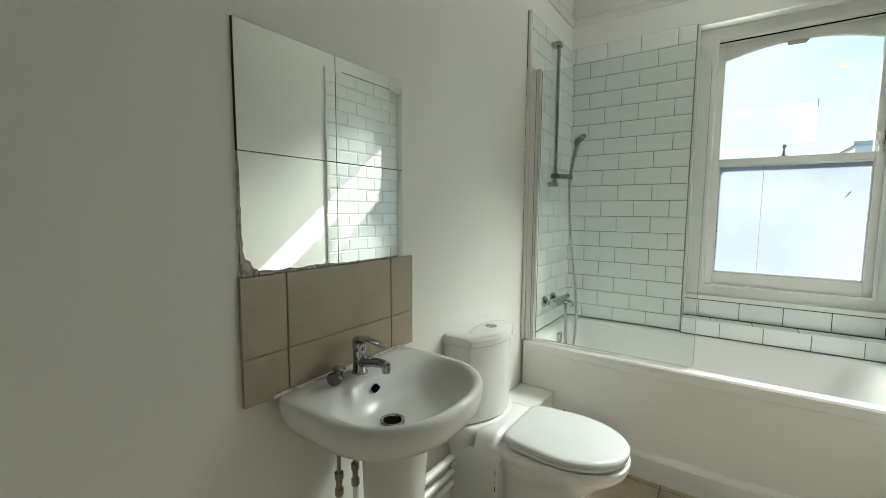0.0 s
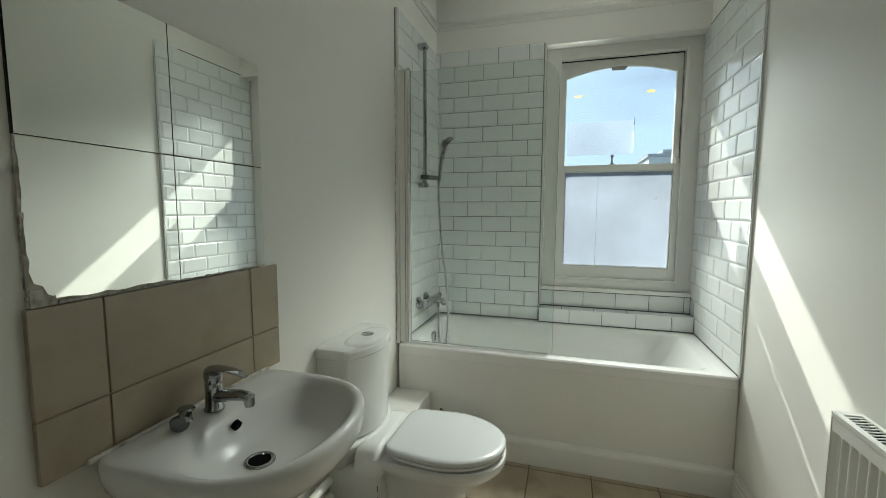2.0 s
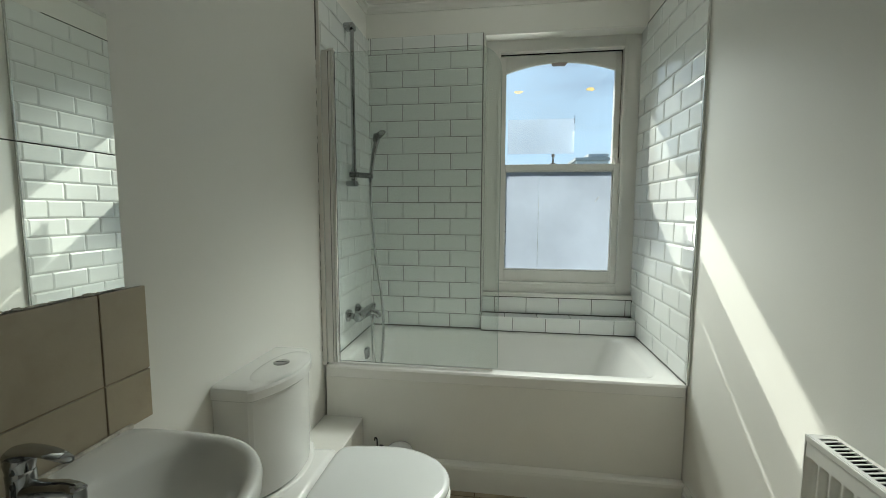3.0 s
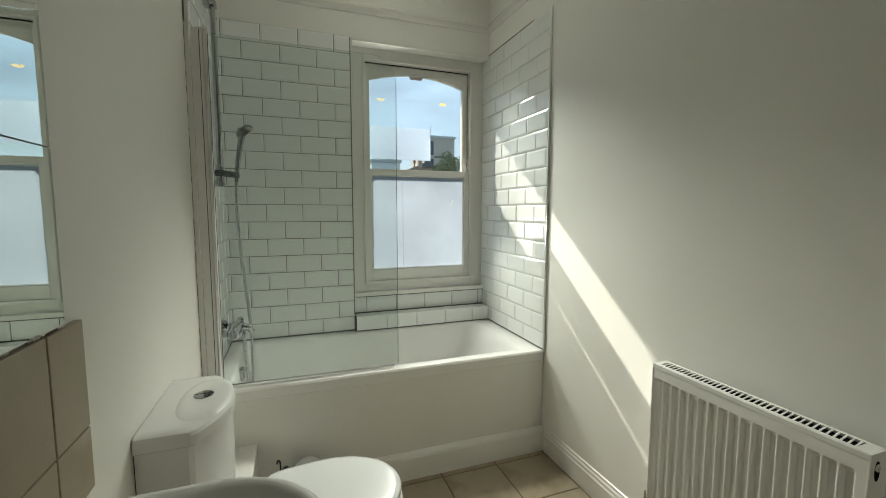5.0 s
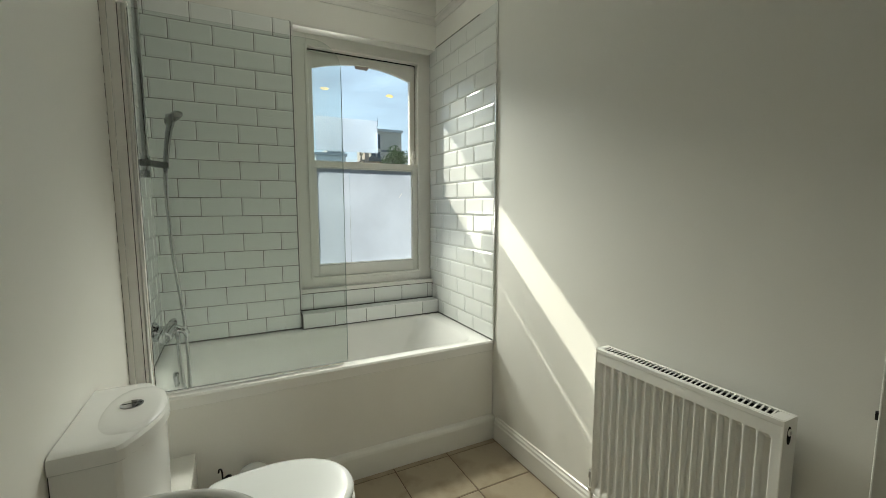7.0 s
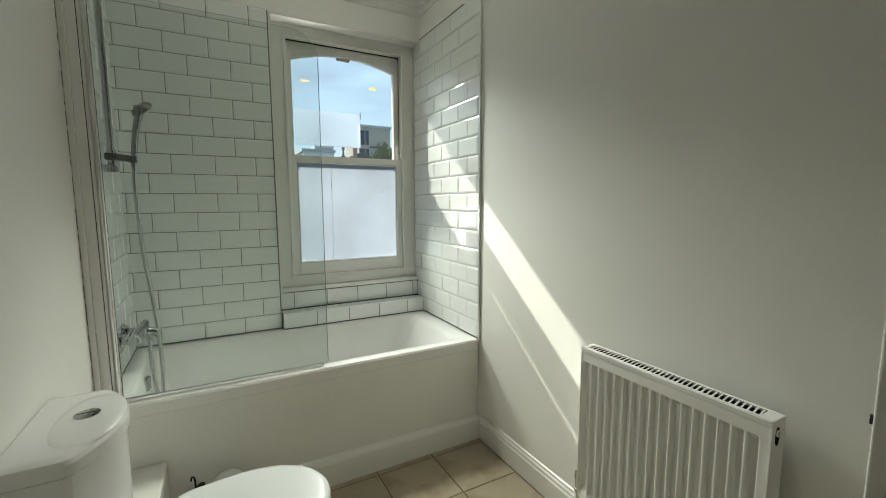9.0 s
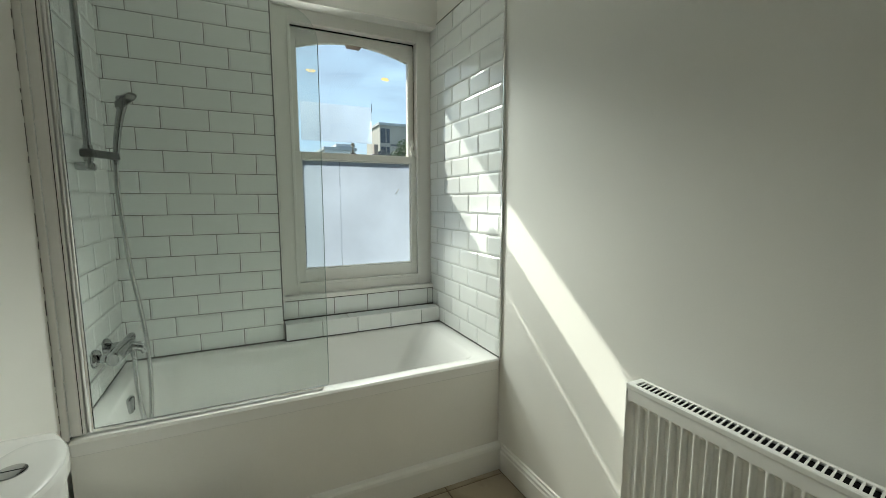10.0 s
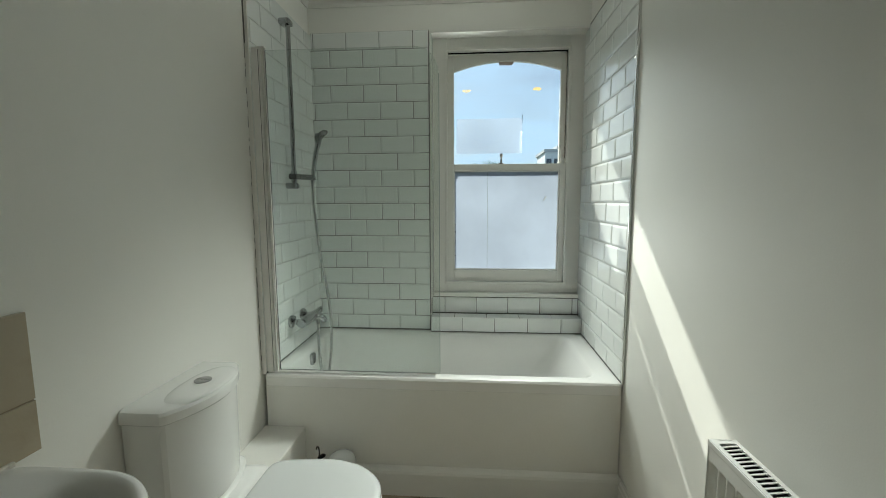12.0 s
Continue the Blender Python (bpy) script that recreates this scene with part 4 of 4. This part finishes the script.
mirror_tile(MY[0], MY[1], MZ[0], MZ[1], base_chip + corner_chip + side_chip)
mirror_tile(MY[1], MY[2], MZ[0], MZ[1])
crust = bmesh.new()
r = random.Random(12)
for k in range(60):
    y = -2.441 + 0.60 * r.random() ** 1.7
    h = 0.006 + 0.028 * max(0, 1 - (y + 2.441) / 0.05)
    box(crust, (WL, y, 1.178), (-0.003 + r.uniform(0, 0.004), y + r.uniform(0.006, 0.02), 1.178 + h * r.uniform(0.4, 1)), 0.001)
for k in range(14):
    z = 1.19 + 0.28 * r.random() ** 1.5
    box(crust, (WL, -2.443, z), (-0.002, -2.441 + r.uniform(0.002, 0.007), z + r.uniform(0.006, 0.02)), 0.001)
tagged(part("old_adhesive", crust, SEAL), "crumbling old adhesive along the mirror edge", "adhesive", kind="stuff")

splash = thing("tile_splashback", (0.0, -2.116, 0.845), "beige ceramic tile splashback above the basin", "splashback")
sp2 = sub(splash)
sp2("grout", boxes(((WL, -2.447, 0.850), (-0.001, -1.789, 1.172))), BEIGE_GROUT)
r = random.Random(5)
for z0, z1 in ((0.846, 0.967), (0.9705, 1.176)):
    for y0, y1 in ((-2.449, -2.3225), (-2.319, -1.9085), (-1.905, -1.787)):
        tb2 = bmesh.new()
        box(tb2, (WL, y0, z0), (0.002 + r.uniform(0, 0.001), y1, z1), 0.0018)
        sp2("tile", tb2, BEIGE)

# ---- radiator ----
RX0, RX1, RY0, RY1, RZ0, RZ1 = 1.612, 1.682, -2.218, -1.602, 0.220, 0.822
radiator = thing("radiator", (1.65, -1.92, RZ0), "white enamelled double panel radiator on the wall", "radiator")
ra = sub(radiator)
PX = RX0 - 0.004


def rad_panel(x, out):
    """A pressed panel with upright flutes; out: the way that the flutes stand."""
    bm = bmesh.new()
    prof, n = [], 17
    y0, y1 = RY0 + 0.022, RY1 - 0.016
    step = (y1 - y0) / n
    flat, deep = x, x - out * 0.017
    prof.append((RY0 + 0.004, flat))
    for k in range(n):
        for u, v in ((0.0, 0.0), (0.05, 0.0), (0.10, 0.0), (0.15, 0.06), (0.20, 0.30), (0.26, 0.70), (0.32, 0.95), (0.37, 1.0), (0.50, 0.98), (0.60, 0.97), (0.70, 0.98), (0.82, 1.0), (0.86, 0.92), (0.90, 0.62), (0.95, 0.16)):
            prof.append((y0 + step * (k + u), flat + (deep - flat) * v))
    prof.append((RY1 - 0.004, flat))
    zs = ((RZ0 + 0.004, 0), (RZ0 + 0.030, 0), (RZ0 + 0.050, 1), (RZ1 - 0.072, 1), (RZ1 - 0.068, 1), (RZ1 - 0.061, 0.75), (RZ1 - 0.055, 0.2), (RZ1 - 0.052, 0), (RZ1 - 0.049, 0), (RZ1 - 0.014, 0), (RZ1 - 0.006, -0.35))
    for off in (0.0, 0.0015):
        rows = [[bm.verts.new((flat + (q - flat) * max(f, 0) - out * (0.004 * max(-f, 0) + off), y, z)) for y, q in prof] for z, f in zs]
        for a, b in zip(rows, rows[1:]):
            for i in range(len(a) - 1):
                bm.faces.new((a[i], a[i + 1], b[i + 1], b[i]))
    return bm


ra("front_panel", rad_panel(RX0 + 0.002, -1), ENAMEL, None, "fluted front panel", True, 2.5)
ra("rear_panel", rad_panel(RX1 - 0.004, 1), ENAMEL)
for y in (RY0, RY1 - 0.004):
    ra("side_cover", boxes(((RX0 + 0.0005, y, RZ0 + 0.02), (RX1 - 0.001, y + 0.005, RZ1 - 0.0003)), bevel=0.0012), ENAMEL)
grille = bmesh.new()
box(grille, (RX0 + 0.003, RY0 + 0.0045, RZ1 - 0.006), (RX0 + 0.014, RY1 - 0.0045, RZ1))
box(grille, (RX1 - 0.014, RY0 + 0.0045, RZ1 - 0.006), (RX1 - 0.003, RY1 - 0.0045, RZ1))
ns = 38
for k in range(ns + 1):
    y = RY0 + 0.035 + (RY1 - RY0 - 0.055) * k / ns
    prism(grille, [(RX0 + 0.012, y - 0.0024), (RX1 - 0.012, y - 0.0024 + 0.008), (RX1 - 0.012, y + 0.0024 + 0.008), (RX0 + 0.012, y + 0.0024)], "z", RZ1 - 0.0028, RZ1 - 0.0008)
box(grille, (RX0 + 0.003, RY0 + 0.0045, RZ1 - 0.006), (RX1 - 0.003, RY0 + 0.034, RZ1 - 0.0005))
box(grille, (RX0 + 0.003, RY1 - 0.018, RZ1 - 0.006), (RX1 - 0.003, RY1 - 0.0045, RZ1 - 0.0005))
box(grille, (RX0 + 0.0003, RY0 + 0.002, RZ1 - 0.017), (RX0 + 0.006, RY1 - 0.002, RZ1 - 0.0012), 0.002)
ra("top_grille", grille, ENAMEL, None, "slotted top grille")
# added black slab, stands for the shade seen through the grille's slots
ra("inner_void", boxes(((RX0 + 0.0062, RY0 + 0.012, RZ1 - 0.016), (RX1 - 0.010, RY1 - 0.012, RZ1 - 0.0095))), SHADE_BLACK, None, "dark gap under the grille")
# fins coloured near-black so that the inside reads as deep shade
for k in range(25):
    ra("fin", boxes(((RX0 + 0.026, RY0 + 0.02 + 0.0245 * k, RZ0 + 0.04), (RX1 - 0.026, RY0 + 0.0215 + 0.0245 * k, RZ1 - 0.03))), SHADE_BLACK)
# flat black oval, the opening's inner shade put into its colour
vo = bmesh.new()
prism(vo, [(1.640 + 0.0105 * math.cos(a), 0.777 + 0.025 * math.sin(a)) for a in (2 * math.pi * k / 20 for k in range(20))], "y", RY0 - 0.0008, RY0 + 0.001)
ra("vent_opening", vo, SHADE_BLACK, None, "dark oval opening in the side cover")
vp = bmesh.new()
tube(vp, [(1.640, RY0 - 0.0035, 0.786), (1.640, RY0 - 0.0028, 0.786), (1.640, RY0 + 0.001, 0.786)], [0.0075, 0.0095, 0.0095], 18)
plug = ra("bleed_plug", vp, ENAMEL, None, "white air vent plug", True)
vd = bmesh.new()
tube(vd, [(1.640, RY0 - 0.0048, 0.786), (1.640, RY0 - 0.0030, 0.786)], 0.005, 14)
ra("vent_screw", vd, STEEL, plug)
for z in (0.35, 0.72):
    for y in (-2.08, -1.76):
        ra("wall_bracket", boxes(((RX1 - 0.008, y - 0.02, z), (W - 0.001, y + 0.02, z + 0.05))), ENAMEL)
valve = thing("radiator_valve", (1.66, -1.562, 0.0), "chrome lockshield radiator valve on a white pipe", "valve")
va = sub(valve)
v1 = bmesh.new()
tube(v1, [(1.662, -1.562, 0.0), (1.662, -1.562, 0.20)], 0.0085, 10)
va("pipe", v1, GLOSS, smooth=True)
v2 = bmesh.new()
tube(v2, [(1.662, -1.562, 0.19), (1.662, -1.562, 0.205), (1.662, -1.562, 0.206), (1.662, -1.562, 0.245), (1.662, -1.562, 0.246), (1.662, -1.562, 0.275)], [0.013, 0.013, 0.010, 0.010, 0.014, 0.012], 12)
tube(v2, [(1.662, -1.562, 0.245), (1.655, -1.606, 0.25)], 0.010, 10)
va("valve_body", v2, STEEL, smooth=True)

# ---- door, standing open into the room ----
HX, HY = 1.575, FRONT + 0.005
ang = math.degrees(math.atan2(-2.452 - HY, 1.372 - HX))
door = thing("door_1", (HX, HY, 0.004), "white painted panel door standing open with a steel lever handle", "door", kind="structure")
DL, DT, DH = 0.775, 0.040, 1.99


def dp(name, bm, mat, parent=None, label="", smooth=False):
    return part(name, bm, mat, parent or door, label, smooth)


dp("leaf", boxes(((0, 0, 0), (0.10, DT, DH)), ((DL - 0.10, 0, 0), (DL, DT, DH)), ((0.10, 0, DH - 0.11), (DL - 0.10, DT, DH)), ((0.10, 0, 0), (DL - 0.10, DT, 0.20)), ((0.10, 0, 0.80), (DL - 0.10, DT, 0.98)), bevel=0.0025), GLOSS)
dp("panel", boxes(((0.099, 0.012, 0.20), (DL - 0.099, DT - 0.012, 0.80)), ((0.099, 0.012, 0.98), (DL - 0.099, DT - 0.012, DH - 0.11))), GLOSS)
dp("handle_plate", boxes(((DL - 0.070, DT, 0.895), (DL - 0.022, DT + 0.003, 1.043)), bevel=0.001), STEEL, None, "brushed steel handle plate")
lev = bmesh.new()
tube(lev, curve_points([(DL - 0.046, DT, 0.977), (DL - 0.046, DT + 0.04, 0.977), (DL - 0.075, DT + 0.052, 0.977), (DL - 0.16, DT + 0.052, 0.975)], 5), 0.009, 12)
tube(lev, [(DL - 0.046, DT + 0.002, 0.977), (DL - 0.046, DT + 0.008, 0.977), (DL - 0.046, DT + 0.010, 0.977)], [0.019, 0.019, 0.015], 20)
dp("lever_handle", lev, STEEL, None, "steel lever", True)
dp("latch", boxes(((DL, 0.016, 1.002), (DL + 0.004, 0.026, 1.016)), bevel=0.001), RUBBER, None, "latch bolt")
for z in (0.901, 1.034):
    sw = bmesh.new()
    tube(sw, [(DL - 0.028, DT + 0.002, z), (DL - 0.028, DT + 0.005, z)], 0.004, 10)
    dp("screw", sw, STEEL)
door.rotation_euler = (0, 0, radians(ang))
tagged(part("door_frame", boxes(((0.80, FRONT - 0.13, 0), (0.815, FRONT + 0.004, 2.04)), ((1.582, FRONT - 0.13, 0), (1.60, FRONT - 0.045, 2.04)), ((0.815, FRONT - 0.13, 2.015), (1.582, FRONT - 0.045, 2.04))), GLOSS),
       "white painted door frame", "door frame", kind="structure")

# ---- small things behind the toilet ----
pot = thing("toilet_brush_pot", (0.412, -0.885, 0.0), "rounded white plastic toilet brush pot on the floor behind the toilet", "toilet brush")
pk = sub(pot)
pb = bmesh.new()
tube(pb, [(0.412, -0.872, z) for z in (0.0, 0.004, 0.10, 0.20, 0.225, 0.25, 0.264, 0.270)], [0.050, 0.054, 0.060, 0.066, 0.066, 0.054, 0.030, 0.006], 28)
pk("pot", pb, PLASTIC, smooth=True)
wire = bmesh.new()
tube(wire, curve_points([(0.292, -0.845, 0.0), (0.292, -0.843, 0.12), (0.293, -0.840, 0.235), (0.290, -0.838, 0.262), (0.282, -0.838, 0.266), (0.279, -0.838, 0.252)], 6), 0.0035, 8)
tube(wire, [(0.292, -0.845, 0.215), (0.315, -0.850, 0.232), (0.325, -0.853, 0.236)], [0.009, 0.010, 0.006], 8)
tagged(part("wire_hook", wire, RUBBER, smooth=True), "thin black wire hook standing beside the bath panel", "hook")

# ---- outside: ground, houses, trees ----
GROUND = material("ground_far", (0.10, 0.11, 0.07), 0.95, vary=0.3, scale=0.05, grain=0)
CONC = material("concrete_grey", (0.46, 0.48, 0.50), 0.8, vary=0.15, scale=0.4, grain=0)
PALE = material("pale_render", (0.72, 0.74, 0.76), 0.8, vary=0.1, scale=0.4, grain=0)
TAN = material("tan_concrete", (0.42, 0.39, 0.34), 0.8, vary=0.15, scale=0.4, grain=0)
BRICK = material("far_brick", (0.38, 0.30, 0.25), 0.9, vary=0.2, scale=0.8, grain=0)
SLATE = material("slate_roof", (0.13, 0.13, 0.14), 0.7, vary=0.2, scale=1.0, grain=0)
PANE = material("far_window", (0.07, 0.08, 0.10), 0.15, vary=0.2, scale=1, grain=0)
LEAF = material("leaves", (0.07, 0.115, 0.03), 0.6, vary=0.5, scale=2.0, grain=0)
BARK = material("bark", (0.12, 0.09, 0.06), 0.9, vary=0.3, scale=4, grain=0)
GZ = -7.0
tagged(part("ground", boxes(((-1500, 0.6, GZ - 1), (1500, 3000, GZ))), GROUND), "distant ground outside the window", "ground", kind="structure")
# eaves out of view, added; fascia height sets the sun patch's upper edge
eave = boxes(((-1.0, BACK, 2.65), (3.0, 0.75, 2.72)), ((-1.0, 0.72, 2.636), (3.0, 0.78, 2.74)))
tagged(part("roof_eaves", eave, PALE), "unseen eaves added above the window to shade the top of the sun patch", "eaves", kind="structure")


def block(name, x, y, w, d, top, wall_mat, label, storeys=0, bays=0, flat=True):
    ob = thing(name, (x, y, GZ), label, "building")
    mk = sub(ob)
    mk("wall", boxes(((x - w / 2, y, GZ), (x + w / 2, y + d, top))), wall_mat)
    if flat:
        mk("roof", boxes(((x - w / 2 - 0.2, y - 0.2, top), (x + w / 2 + 0.2, y + d + 0.2, top + 0.4))), CONC)
    else:
        mk("roof", prism(bmesh.new(), [(x - w / 2 - 0.3, top), (x + w / 2 + 0.3, top), (x, top + w * 0.28)], "y", y - 0.3, y + d), SLATE)
    for s in range(storeys):
        for b in range(bays):
            cx, cz = x - w / 2 + w * (b + 0.5) / bays, top - 1.7 - 2.9 * s
            mk("window", boxes(((cx - w / bays * 0.33, y - 0.05, cz - 0.75), (cx + w / bays * 0.33, y + 0.1, cz + 0.75))), PANE)
    return ob


def tree(x, y, base, height, spread, seed, label):
    ob = thing("tree", (x, y, base), label, "tree")
    mk = sub(ob)
    r = random.Random(seed)
    tk = bmesh.new()
    tube(tk, [(x, y, base), (x + 0.1, y, base + height * 0.3), (x, y, base + height * 0.75)], [0.22, 0.16, 0.06], 8)
    for k in range(7):
        a, z = r.uniform(0, 6.28), base + height * r.uniform(0.3, 0.6)
        tube(tk, [(x, y, z), (x + spread * 0.6 * math.cos(a), y + spread * 0.6 * math.sin(a), z + height * 0.25)], [0.07, 0.02], 6)
    mk("trunk", tk, BARK)
    clumps = []
    for k in range(26):
        a, q = r.uniform(0, 6.28), spread * math.sqrt(r.random()) * 0.75
        clumps.append(Vector((x + q * math.cos(a), y + q * math.sin(a), base + height * r.uniform(0.55, 0.92) - q * 0.35)))
    vs, fs = [], []
    for k in range(6500):
        c = r.choice(clumps)
        v = Vector((r.gauss(0, 1), r.gauss(0, 1), r.gauss(0, 0.8)))
        p = c + v.normalized() * spread * 0.36 * r.random() ** 0.4
        s = r.uniform(0.06, 0.13) * spread * 0.6
        u, w = Vector((r.gauss(0, 1), r.gauss(0, 1), r.gauss(0, 1))).normalized(), Vector((r.gauss(0, 1), r.gauss(0, 1), r.gauss(0, 1))).normalized()
        i = len(vs)
        vs += [p - u * s, p + w * s * 0.5, p + u * s, p - w * s * 0.5]
        fs.append((i, i + 1, i + 2, i + 3))
    me = bpy.data.meshes.new("crown")
    me.from_pydata(vs, [], fs)
    me.materials.append(LEAF)
    cr = new("crown", me)
    cr.parent = ob
    cr.matrix_parent_inverse = Matrix.Translation(ob.location).inverted()
    tagged(cr, kind="stuff")


block("pale_block", 13.8, 60, 4.4, 8, 8.6, PALE, "pale rendered flat-roofed building in the distance", 2, 4)
block("pale_block", 14.9, 61.5, 2.4, 6, 9.3, CONC, "grey rooftop storey of a distant building", 1, 2)
tower = block("tower_block", 23.8, 64, 5.4, 8, 13.4, TAN, "tan concrete tower block with dark glazing in the distance", 0, 0)
for k in range(4):
    z = 12.9 - 2.9 * k
    for x0, x1, z0 in ((21.25, 22.05, 2.3), (22.2, 22.75, 2.3)):
        sub(tower)("window", boxes(((x0, 63.94, z - z0), (x1, 64.1, z))), PANE)
    sub(tower)("floor_band", boxes(((22.9, 63.96, z - 2.75), (26.5, 64.1, z - 2.45))), SLATE)
block("brick_house", 19.6, 58, 3.0, 6, 7.9, BRICK, "brown brick house with a chimney in the distance", 1, 2, flat=False)
stack = boxes(((18.2, 57.5, 7.5), (18.8, 58.3, 9.4)))
tagged(part("chimney_stack", stack, BRICK), "brown brick chimney stack on a distant house", "chimney")
tree(21.7, 54, GZ, 17.6, 2.7, 1, "leafy green tree in front of the tower block")
tree(26.0, 66, GZ, 17.5, 1.8, 2, "leafy green tree in the distance")
tree(2.8, 70, GZ, 16.3, 3.4, 3, "leafy green tree in the distance")
tree(0.5, 74, GZ, 15.6, 2.8, 5, "leafy green tree in the distance")

# ---- the many tiles ----
lay_floor()
lay_walls()
lay_ledge()
